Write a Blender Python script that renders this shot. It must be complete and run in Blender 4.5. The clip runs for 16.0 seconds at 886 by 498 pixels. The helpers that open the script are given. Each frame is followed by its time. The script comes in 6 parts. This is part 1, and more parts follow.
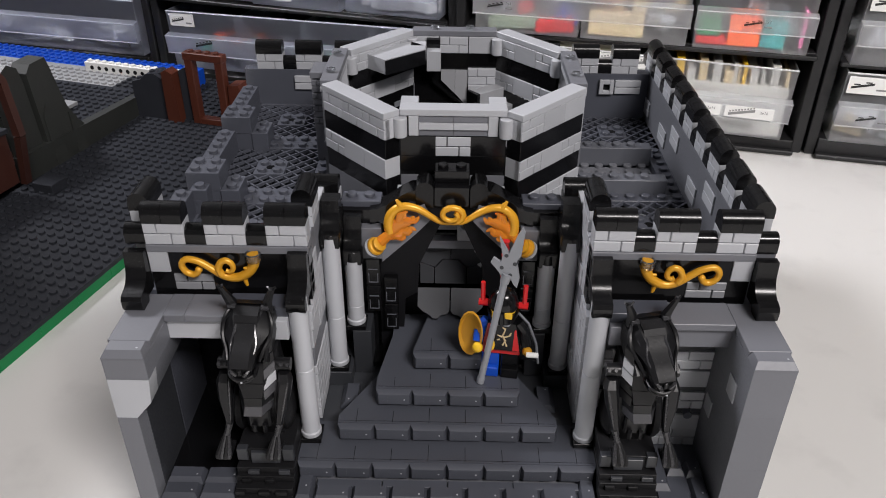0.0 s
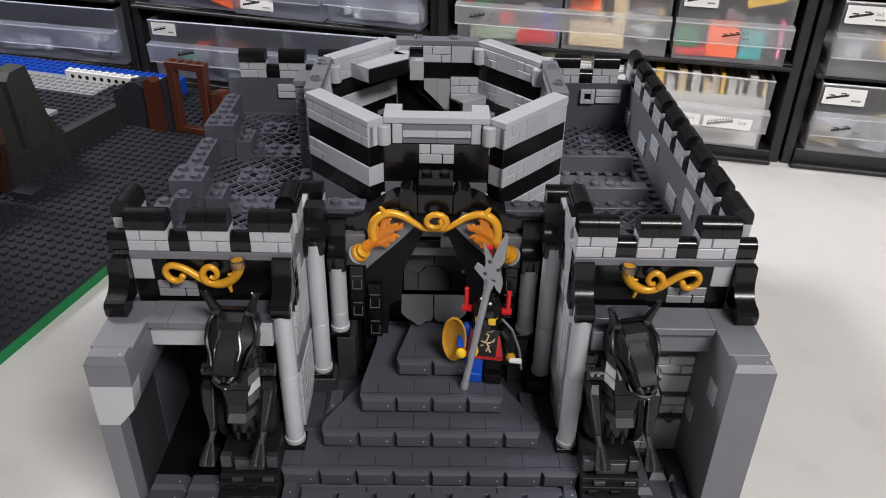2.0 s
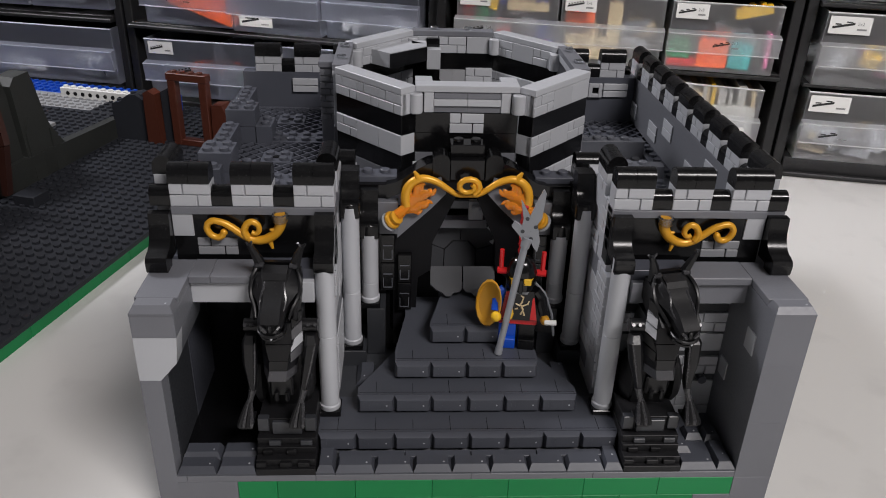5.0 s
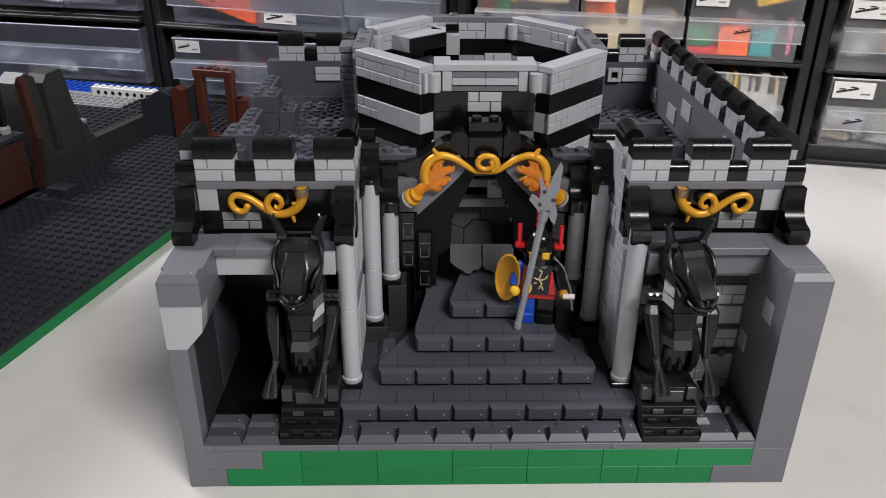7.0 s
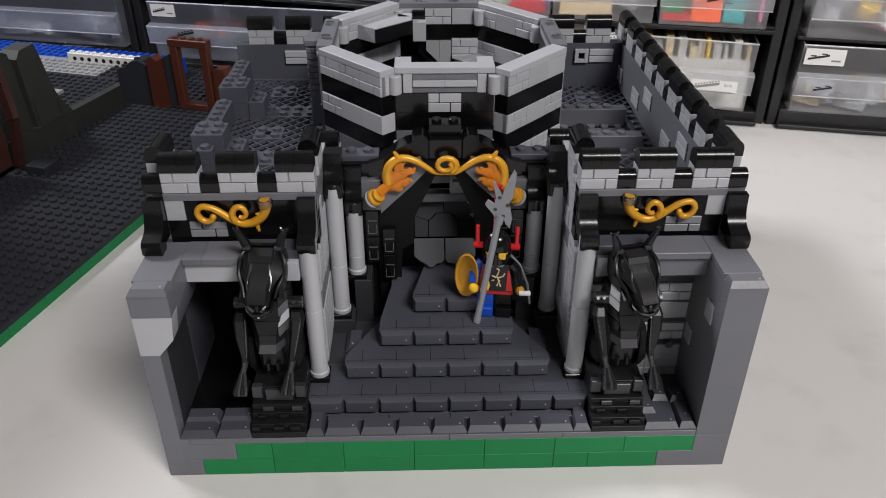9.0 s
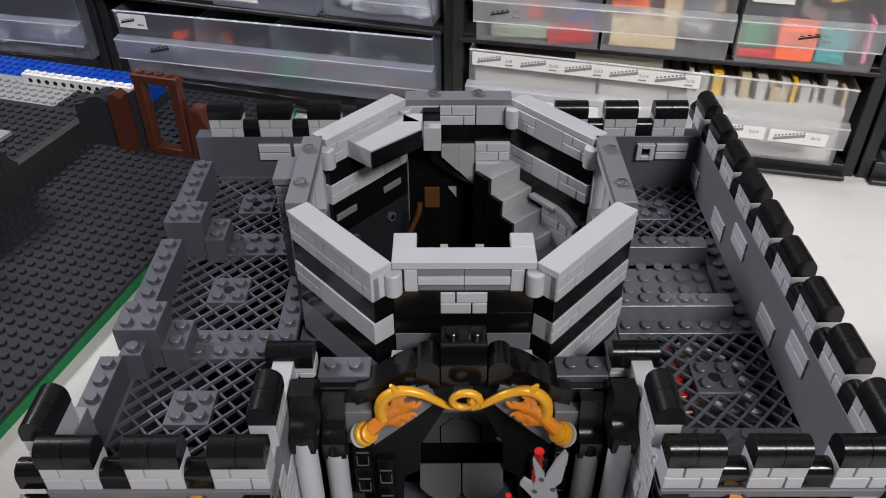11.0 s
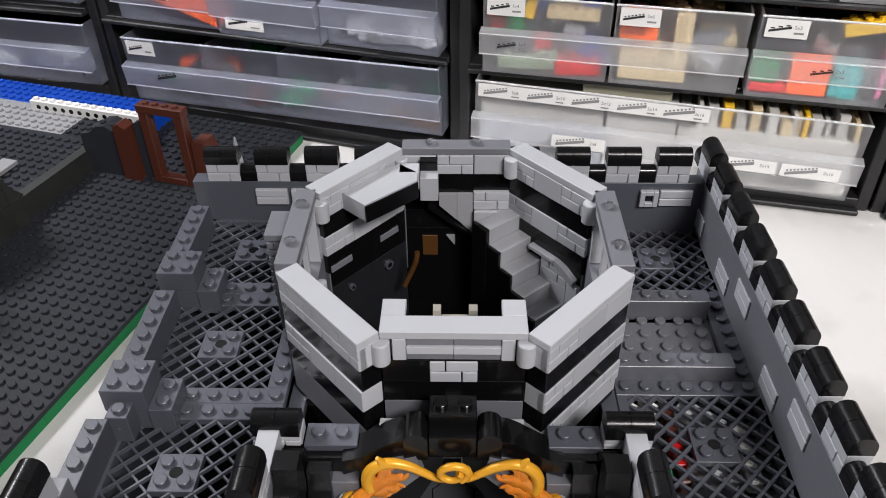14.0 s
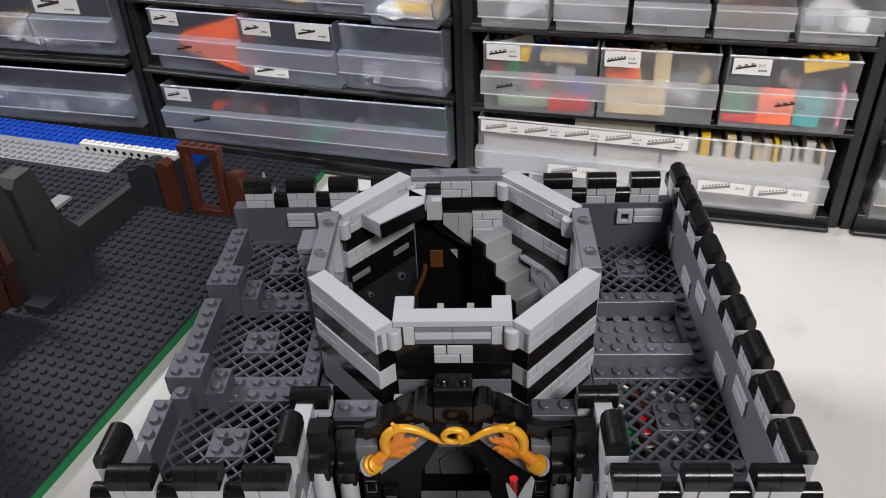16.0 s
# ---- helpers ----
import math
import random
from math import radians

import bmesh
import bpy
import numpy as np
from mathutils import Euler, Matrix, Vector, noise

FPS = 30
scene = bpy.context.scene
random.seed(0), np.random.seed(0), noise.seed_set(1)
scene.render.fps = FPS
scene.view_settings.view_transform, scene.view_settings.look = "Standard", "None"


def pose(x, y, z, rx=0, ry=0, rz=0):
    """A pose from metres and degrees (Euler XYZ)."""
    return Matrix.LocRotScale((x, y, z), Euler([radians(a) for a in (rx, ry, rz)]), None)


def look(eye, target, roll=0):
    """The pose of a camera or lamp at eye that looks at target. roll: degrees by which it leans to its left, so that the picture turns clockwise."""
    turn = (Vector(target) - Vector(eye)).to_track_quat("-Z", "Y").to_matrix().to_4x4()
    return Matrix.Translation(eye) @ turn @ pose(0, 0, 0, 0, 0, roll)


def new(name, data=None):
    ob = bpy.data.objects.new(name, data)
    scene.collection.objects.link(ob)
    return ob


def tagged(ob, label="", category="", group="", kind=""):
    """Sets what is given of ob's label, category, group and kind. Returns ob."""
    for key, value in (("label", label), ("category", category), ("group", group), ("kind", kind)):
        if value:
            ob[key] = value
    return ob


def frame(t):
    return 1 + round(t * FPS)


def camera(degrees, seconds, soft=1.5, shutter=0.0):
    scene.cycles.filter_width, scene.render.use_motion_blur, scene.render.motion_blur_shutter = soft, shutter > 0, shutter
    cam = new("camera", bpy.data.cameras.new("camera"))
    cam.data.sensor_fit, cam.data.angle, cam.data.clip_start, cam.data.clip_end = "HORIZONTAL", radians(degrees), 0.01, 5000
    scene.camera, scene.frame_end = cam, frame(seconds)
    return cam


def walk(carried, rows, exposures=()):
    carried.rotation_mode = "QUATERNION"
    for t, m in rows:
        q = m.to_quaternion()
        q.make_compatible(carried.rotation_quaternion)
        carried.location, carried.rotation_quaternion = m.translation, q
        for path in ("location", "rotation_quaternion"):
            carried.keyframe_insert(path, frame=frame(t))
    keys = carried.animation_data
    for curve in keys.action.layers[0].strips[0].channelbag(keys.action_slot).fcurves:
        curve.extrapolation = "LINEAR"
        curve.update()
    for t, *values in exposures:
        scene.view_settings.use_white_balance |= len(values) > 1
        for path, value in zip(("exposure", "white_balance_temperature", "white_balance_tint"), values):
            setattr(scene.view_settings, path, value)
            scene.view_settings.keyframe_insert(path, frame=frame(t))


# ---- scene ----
cam = camera(58.58, 16.0, soft=1.0)
PATH = [
    (0, (0.00074, -0.22247, 0.28981), (-0.00190, -0.01927, 0.16213), 0.54),
    (0.5, (0.00352, -0.22305, 0.29039), (0.00408, -0.01950, 0.16323), 0.99),
    (1, (0.00133, -0.22618, 0.29280), (0.00328, -0.02186, 0.16690), 1.30),
    (1.5, (0.00071, -0.22857, 0.29238), (0.00198, -0.02359, 0.16756), 1.21),
    (2, (-0.00020, -0.22544, 0.28940), (0.00273, -0.02046, 0.16459), 1.26),
    (2.5, (-0.00218, -0.22647, 0.28651), (0.00124, -0.02020, 0.16388), 1.02),
    (3, (-0.00863, -0.23529, 0.26278), (-0.00615, -0.02354, 0.14984), 0.65),
    (3.2, (-0.01521, -0.23783, 0.25605), (-0.00908, -0.02539, 0.14457), 0.96),
    (5.3, (-0.03012, -0.25055, 0.25488), (-0.01700, -0.03721, 0.14572), 1.95),
    (5.5, (-0.02982, -0.25310, 0.25627), (-0.01820, -0.03941, 0.14765), 1.95),
    (6, (-0.02723, -0.25689, 0.25106), (-0.01947, -0.04363, 0.14125), 1.67),
    (6.5, (-0.02467, -0.26022, 0.24350), (-0.01796, -0.04658, 0.13436), 0.96),
    (7, (-0.02686, -0.25876, 0.24485), (-0.02187, -0.04456, 0.13672), 0.51),
    (7.5, (-0.02129, -0.26254, 0.24490), (-0.01420, -0.04984, 0.13395), 0.36),
    (8, (-0.01928, -0.27658, 0.26196), (-0.01037, -0.06663, 0.14603), 0.61),
    (8.2, (-0.01870, -0.28023, 0.26657), (-0.01026, -0.07098, 0.14934), 0.58),
    (10.3, (0.00054, -0.14616, 0.30050), (0.00436, 0.04666, 0.15765), -0.31),
    (10.5, (0.00076, -0.12514, 0.30435), (0.00356, 0.06676, 0.16025), -0.25),
    (11, (-0.00651, -0.09780, 0.31710), (-0.00648, 0.09273, 0.17116), -0.12),
    (11.5, (-0.00823, -0.08583, 0.31753), (-0.01172, 0.10310, 0.16957), -0.35),
    (12, (-0.00589, -0.07775, 0.32865), (-0.01117, 0.10976, 0.17894), -0.66),
    (12.5, (0.00087, -0.06596, 0.33012), (-0.00469, 0.12064, 0.17929), -0.87),
    (13, (0.00380, -0.07407, 0.33237), (-0.00244, 0.11314, 0.18233), -0.91),
    (13.5, (0.00297, -0.07684, 0.32924), (-0.00236, 0.11180, 0.18096), -0.64),
    (14, (0.00238, -0.07996, 0.32979), (-0.00272, 0.11131, 0.18491), -0.62),
    (14.5, (0.00444, -0.08639, 0.33234), (-0.00163, 0.10608, 0.18910), -1.05),
    (15, (0.00705, -0.10110, 0.33651), (-0.00055, 0.09268, 0.19512), -1.55),
    (15.5, (0.00864, -0.12320, 0.35046), (-0.00070, 0.07258, 0.21196), -2.08),
    (16, (0.01063, -0.13652, 0.35801), (0.00037, 0.06072, 0.22166), -2.40),
]
walk(cam, [(t, look(eye, target, roll)) for t, eye, target, roll in PATH],
     [(0.0, -0.06), (3.0, -0.1), (5.3, -0.38), (6.2, -0.16), (7.4, -0.14), (8.2, -0.38), (10.3, -0.1), (11.2, -0.14), (12.5, 0.06), (14.5, 0.1), (16.0, -0.08)])

# ---- light ----
U = 0.008  # one stud of the toy system, in metres
world = bpy.data.worlds.new("room_air")
scene.world = world
world.use_nodes = True
world.node_tree.nodes["Background"].inputs[0].default_value = (0.55, 0.6, 0.7, 1)
world.node_tree.nodes["Background"].inputs[1].default_value = 0.12


def area_lamp(name, eye, target, size, size_y, power, colour, spread=180):
    data = bpy.data.lights.new(name, "AREA")
    data.shape, data.size, data.size_y, data.energy, data.color = "RECTANGLE", size, size_y, power, colour
    ob = new(name, data)
    data.spread = radians(spread)
    ob.matrix_world = look(eye, target)
    return ob


area_lamp("ceiling_light_a", (-1.15, 0.72, 1.35), (0.0, 0.2, 0.0), 0.5, 0.3, 29.0, (0.96, 0.95, 1.0))
area_lamp("ceiling_light_b", (0.72, -1.05, 1.5), (0.35, 0.1, 0.0), 0.7, 0.35, 40.0, (1.0, 0.95, 0.94))

# ---- materials ----


def plastic(name, colour, rough=0.32, vary=0.1, spec=0.5, metal=0.0, bump=0.02, dust=0.0):
    m = bpy.data.materials.new(name)
    m.use_nodes = True
    nt = m.node_tree
    b = nt.nodes["Principled BSDF"]
    co = nt.nodes.new("ShaderNodeTexCoord")
    info = nt.nodes.new("ShaderNodeObjectInfo")
    big = nt.nodes.new("ShaderNodeTexNoise")
    big.inputs["Scale"].default_value, big.inputs["Detail"].default_value = 45, 3
    fine = nt.nodes.new("ShaderNodeTexNoise")
    fine.inputs["Scale"].default_value, fine.inputs["Detail"].default_value = 900, 4
    for n in (big, fine):
        nt.links.new(co.outputs["Object"], n.inputs["Vector"])
    total = nt.nodes.new("ShaderNodeMath")
    total.operation = "ADD"
    nt.links.new(big.outputs["Fac"], total.inputs[0])
    nt.links.new(info.outputs["Random"], total.inputs[1])
    ramp = nt.nodes.new("ShaderNodeMapRange")
    ramp.inputs["From Min"].default_value, ramp.inputs["From Max"].default_value = 0.3, 1.7
    ramp.inputs["To Min"].default_value, ramp.inputs["To Max"].default_value = 1 - vary, 1 + vary
    nt.links.new(total.outputs[0], ramp.inputs["Value"])
    mul = nt.nodes.new("ShaderNodeVectorMath")
    mul.operation = "SCALE"
    mul.inputs[0].default_value = colour
    nt.links.new(ramp.outputs[0], mul.inputs["Scale"])
    if dust:
        speck = nt.nodes.new("ShaderNodeTexNoise")
        speck.inputs["Scale"].default_value, speck.inputs["Detail"].default_value = 1500, 2
        nt.links.new(co.outputs["Object"], speck.inputs["Vector"])
        cut = nt.nodes.new("ShaderNodeMapRange")
        cut.inputs["From Min"].default_value, cut.inputs["From Max"].default_value = 0.68, 0.74
        cut.inputs["To Max"].default_value = dust
        nt.links.new(speck.outputs["Fac"], cut.inputs["Value"])
        over = nt.nodes.new("ShaderNodeVectorMath")
        over.operation = "ADD"
        nt.links.new(mul.outputs[0], over.inputs[0])
        nt.links.new(cut.outputs[0], over.inputs[1])
        nt.links.new(over.outputs[0], b.inputs["Base Color"])
    else:
        nt.links.new(mul.outputs[0], b.inputs["Base Color"])
    rr = nt.nodes.new("ShaderNodeMapRange")
    rr.inputs["To Min"].default_value, rr.inputs["To Max"].default_value = max(rough - 0.1, 0.05), min(rough + 0.14, 1)
    nt.links.new(fine.outputs["Fac"], rr.inputs["Value"])
    nt.links.new(rr.outputs[0], b.inputs["Roughness"])
    bp = nt.nodes.new("ShaderNodeBump")
    bp.inputs["Strength"].default_value, bp.inputs["Distance"].default_value = min(bump * 10, 1), 0.00006
    nt.links.new(fine.outputs["Fac"], bp.inputs["Height"])
    nt.links.new(bp.outputs[0], b.inputs["Normal"])
    b.inputs["Metallic"].default_value = metal
    b.inputs["Specular IOR Level"].default_value = spec
    return m


def clear_plastic(name, colour, rough, trans=1.0, alpha=1.0):
    m = plastic(name, colour, rough, 0.05)
    b = m.node_tree.nodes["Principled BSDF"]
    b.inputs["Transmission Weight"].default_value = trans
    b.inputs["IOR"].default_value = 1.45
    b.inputs["Alpha"].default_value = alpha
    return m


LIGHT = plastic("light_grey_plastic", (0.39, 0.4, 0.425), 0.38)
MID = plastic("mid_grey_plastic", (0.135, 0.139, 0.156), 0.44)
WALLG = plastic("wall_grey_plastic", (0.1, 0.105, 0.122), 0.32, 0.14)
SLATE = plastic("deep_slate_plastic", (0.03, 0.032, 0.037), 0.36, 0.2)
DARK = plastic("dark_grey_plastic", (0.063, 0.067, 0.083), 0.34, 0.14)
STONE = plastic("slate_grey_plastic", (0.056, 0.06, 0.074), 0.42, 0.14)
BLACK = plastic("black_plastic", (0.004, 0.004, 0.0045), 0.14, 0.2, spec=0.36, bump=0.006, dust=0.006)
BLACKW = plastic("worn_black_plastic", (0.0045, 0.0045, 0.005), 0.2, 0.3, spec=0.3, bump=0.03, dust=0.05)
WHITE = plastic("white_plastic", (0.75, 0.75, 0.73), 0.35)
GREEN = plastic("green_plastic", (0.006, 0.19, 0.055), 0.4, spec=0.3)
BLUE = plastic("blue_plastic", (0.004, 0.06, 0.42), 0.35)
RED = plastic("red_plastic", (0.5, 0.01, 0.012), 0.3)
YELLOW = plastic("yellow_plastic", (0.75, 0.45, 0.02), 0.35)
ORANGE = plastic("orange_plastic", (0.95, 0.12, 0.01), 0.4)
TEAL = plastic("teal_plastic", (0.02, 0.28, 0.28), 0.4)
TAN = plastic("tan_plastic", (0.55, 0.43, 0.25), 0.4)
BROWN = plastic("red_brown_plastic", (0.075, 0.02, 0.011), 0.38)
GOLD = plastic("pearl_gold_plastic", (0.66, 0.32, 0.02), 0.34, 0.08, metal=0.2)
FLAME = clear_plastic("clear_orange_plastic", (1.0, 0.36, 0.035), 0.04, 0.55)
GLASSY = clear_plastic("clear_stud_plastic", (0.75, 0.77, 0.8), 0.05, 0.96)
SILVER = plastic("silver_grey_plastic", (0.22, 0.23, 0.25), 0.3)
FUR = plastic("scuffed_black_plastic", (0.009, 0.009, 0.01), 0.44, 0.4, spec=0.22, bump=0.09, dust=0.045)
LINING = plastic("smoked_grey_plastic", (0.014, 0.015, 0.017), 0.16, 0.3, bump=0.01)
# reflections on paws and ridges are put into this black's lighter base
SHEEN = plastic("sheen_lightened_black_plastic", (0.03, 0.03, 0.033), 0.24, 0.3, spec=0.6, bump=0.02, dust=0.05)
# dusty black with the gleam on the wolf's tiles put into its base
DUSTY_GLEAM = plastic("dusty_gleam_plastic", (0.06, 0.06, 0.066), 0.3, 0.5, spec=0.6, bump=0.06, dust=0.12)
INNER = plastic("matt_black_plastic", (0.004, 0.004, 0.005), 0.5, 0.3, spec=0.2)
AMBER = plastic("amber_plastic", (0.45, 0.22, 0.015), 0.35, 0.2)
RUST = plastic("dark_orange_plastic", (0.07, 0.03, 0.009), 0.3, 0.3)
CABINET = plastic("black_cabinet_plastic", (0.011, 0.011, 0.012), 0.45, 0.25, bump=0.06)
PAPER = plastic("white_paper", (0.82, 0.82, 0.8), 0.7, 0.04)
INK = plastic("black_ink", (0.02, 0.02, 0.02), 0.7, 0.04)

# ---- mesh helpers (all sizes in studs) ----


class Form:
    """A mesh in the making, with corners in studs."""

    def __init__(self):
        self.v, self.f, self.m = [], [], []

    def add(self, verts, faces, slot=0):
        n = len(self.v)
        self.v += [tuple(p) for p in verts]
        self.f += [[n + i for i in f] for f in faces]
        self.m += [slot] * len(faces)
        return self

    def box(self, x0, x1, y0, y1, z0, z1, c=0.03, slot=0):
        c = min(c, (x1 - x0) * 0.45, (y1 - y0) * 0.45, (z1 - z0) * 0.45)
        if c <= 0:
            vs = [(x, y, z) for x in (x0, x1) for y in (y0, y1) for z in (z0, z1)]
            return self.add(vs, [(0, 1, 3, 2), (4, 6, 7, 5), (0, 4, 5, 1), (2, 3, 7, 6), (0, 2, 6, 4), (1, 5, 7, 3)], slot)
        lo, hi, vs, index = (x0, y0, z0), (x1, y1, z1), [], {}
        for sx in (0, 1):
            for sy in (0, 1):
                for sz in (0, 1):
                    s = (sx, sy, sz)
                    for keep in range(3):
                        p = [(hi[a] if s[a] else lo[a]) if a == keep else ((hi[a] - c) if s[a] else (lo[a] + c)) for a in range(3)]
                        index[s, keep] = len(vs)
                        vs.append(p)
        fs = []
        for a in range(3):
            b, d = (a + 1) % 3, (a + 2) % 3
            for side in (0, 1):
                def k(i, j):
                    s = [0, 0, 0]
                    s[a], s[b], s[d] = side, i, j
                    return tuple(s)
                q = [index[k(0, 0), a], index[k(1, 0), a], index[k(1, 1), a], index[k(0, 1), a]]
                fs.append(q if side else q[::-1])
            for i in (0, 1):
                for j in (0, 1):
                    def e(w):
                        s = [0, 0, 0]
                        s[a], s[b], s[d] = w, i, j
                        return tuple(s)
                    q = [index[e(0), b], index[e(1), b], index[e(1), d], index[e(0), d]]
                    fs.append(q if i != j else q[::-1])
        for s in [(i, j, k2) for i in (0, 1) for j in (0, 1) for k2 in (0, 1)]:
            t = [index[s, 0], index[s, 1], index[s, 2]]
            fs.append(t if sum(s) % 2 else t[::-1])
        return self.add(vs, fs, slot)

    def rod(self, p0, p1, r0, r1=None, n=14, slot=0, caps=True):
        r1 = r0 if r1 is None else r1
        a, b = Vector(p0), Vector(p1)
        q = (b - a).to_track_quat("Z", "Y").to_matrix()
        vs = []
        for p, r in ((a, r0), (b, r1)):
            vs += [p + q @ Vector((r * math.cos(2 * math.pi * i / n), r * math.sin(2 * math.pi * i / n), 0)) for i in range(n)]
        fs = [(i, (i + 1) % n, n + (i + 1) % n, n + i) for i in range(n)]
        if caps:
            fs += [list(range(n))[::-1], list(range(n, 2 * n))]
        return self.add(vs, fs, slot)

    def lathe(self, x, y, prof, n=16, slot=0):
        vs = [(x + r * math.cos(2 * math.pi * i / n), y + r * math.sin(2 * math.pi * i / n), z) for r, z in prof for i in range(n)]
        fs = [(k * n + i, k * n + (i + 1) % n, (k + 1) * n + (i + 1) % n, (k + 1) * n + i) for k in range(len(prof) - 1) for i in range(n)]
        fs += [list(range(n))[::-1], list(range((len(prof) - 1) * n, len(prof) * n))]
        return self.add(vs, fs, slot)

    def stud(self, x, y, z, slot=0, n=12):
        return self.lathe(x, y, [(0.3, z - 0.01), (0.3, z + 0.18), (0.27, z + 0.21)], n, slot)

    def studs(self, x0, x1, y0, y1, z, slot=0, n=12):
        for i in range(round(x1 - x0)):
            for j in range(round(y1 - y0)):
                self.stud(x0 + 0.5 + i, y0 + 0.5 + j, z, slot, n)
        return self

    def prism(self, outline, axis, lo, hi, slot=0):
        """An outline in the other two axes (in the order x, y, z), drawn out along one axis."""
        def at(p, w):
            q = list(p)
            q.insert(axis, w)
            return q
        n = len(outline)
        vs = [at(p, lo) for p in outline] + [at(p, hi) for p in outline]
        fs = [list(range(n))[::-1], list(range(n, 2 * n))] + [(i, (i + 1) % n, n + (i + 1) % n, n + i) for i in range(n)]
        return self.add(vs, fs, slot)

    def tube(self, path, radius, n=8, slot=0):
        """A round bar along a path; radius a number or one for each point."""
        pts = [Vector(p) for p in path]
        rs = radius if isinstance(radius, (list, tuple)) else [radius] * len(pts)
        vs, up = [], Vector((0.31, 0.93, 0.2)).normalized()
        for i, p in enumerate(pts):
            d = (pts[min(i + 1, len(pts) - 1)] - pts[max(i - 1, 0)]).normalized()
            a = d.cross(up)
            a = (a if a.length > 0.05 else d.cross(Vector((1, 0, 0)))).normalized()
            b = d.cross(a)
            vs += [p + rs[i] * (math.cos(2 * math.pi * k / n) * a + math.sin(2 * math.pi * k / n) * b) for k in range(n)]
        fs = [(i * n + k, i * n + (k + 1) % n, (i + 1) * n + (k + 1) % n, (i + 1) * n + k) for i in range(len(pts) - 1) for k in range(n)]
        fs += [list(range(n))[::-1], list(range((len(pts) - 1) * n, len(pts) * n))]
        return self.add(vs, fs, slot)

    def ball(self, centre, r, n=12, slot=0):
        rx, ry, rz = r if isinstance(r, (list, tuple)) else (r, r, r)
        x, y, z = centre
        vs = [(x, y, z - rz)]
        for k in range(1, n // 2):
            a = math.pi * k / (n // 2) - math.pi / 2
            vs += [(x + rx * math.cos(a) * math.cos(2 * math.pi * i / n), y + ry * math.cos(a) * math.sin(2 * math.pi * i / n), z + rz * math.sin(a)) for i in range(n)]
        vs.append((x, y, z + rz))
        rows = n // 2 - 1
        fs = [(0, 1 + (i + 1) % n, 1 + i) for i in range(n)]
        fs += [(1 + k * n + i, 1 + k * n + (i + 1) % n, 1 + (k + 1) * n + (i + 1) % n, 1 + (k + 1) * n + i) for k in range(rows - 1) for i in range(n)]
        last = len(vs) - 1
        fs += [(last, 1 + (rows - 1) * n + i, 1 + (rows - 1) * n + (i + 1) % n) for i in range(n)]
        return self.add(vs, fs, slot)

    def moved(self, m):
        self.v = [tuple(m @ Vector(p)) for p in self.v]
        return self

    def mesh(self, name, mats, smooth=35):
        me = bpy.data.meshes.new(name)
        me.from_pydata([(a * U, b * U, c * U) for a, b, c in self.v], [], self.f)
        for mat in mats if isinstance(mats, (list, tuple)) else [mats]:
            me.materials.append(mat)
        me.polygons.foreach_set("material_index", self.m)
        bm = bmesh.new()
        bm.from_mesh(me)
        bmesh.ops.recalc_face_normals(bm, faces=bm.faces)
        for face in bm.faces:
            face.smooth = True
        for edge in bm.edges:
            edge.smooth = len(edge.link_faces) == 2 and edge.calc_face_angle(0) < radians(smooth)
        bm.to_mesh(me)
        bm.free()
        return me


def thing(name, label, category, group="", kind="", at=(0, 0, 0), turn=0):
    """An empty at the base of a thing, at a place in studs."""
    ob = new(name)
    ob.empty_display_size = 0.01
    ob.matrix_world = pose(at[0] * U, at[1] * U, at[2] * U, 0, 0, turn)
    return tagged(ob, label, category, group, kind)


def part(name, form, mats, parent=None, label="", at=(0, 0, 0), turn=0):
    """One mesh object from a form (or a mesh already made) under a thing or part."""
    me = form.mesh(name, mats) if isinstance(form, Form) else form
    ob = new(name, me)
    ob.matrix_basis = pose(at[0] * U, at[1] * U, at[2] * U, 0, 0, turn)
    if parent:
        ob.parent = parent
    return tagged(ob, label)


def block(x0, x1, y0, y1, z0, z1, c=0.03):
    return Form().box(x0, x1, y0, y1, z0, z1, c)


def masonry(length, depth=1.0, height=1.2, long=False):
    """A brick whose front (towards -y) shows two rows of small stones, standing on its own corner."""
    f = Form().box(0, length, 0.1, depth, 0, height, 0.015)
    for i in range(round(length / 2)):
        x = 2 * i
        f.box(x + 0.012, x + 0.63, 0, 0.16, height / 2 + 0.026, height - 0.012, 0.026)
        f.box(x + 0.69, x + 1.988, 0, 0.16, height / 2 + 0.026, height - 0.012, 0.026)
        f.box(x + 0.012, x + 1.31, 0, 0.16, 0.012, height / 2 - 0.026, 0.026)
        f.box(x + 1.37, x + 1.988, 0, 0.16, 0.012, height / 2 - 0.026, 0.026)
    return f

# ---- room and table ----
BENCH = -12.5  # the bench and its cabinets stand turned from the castle


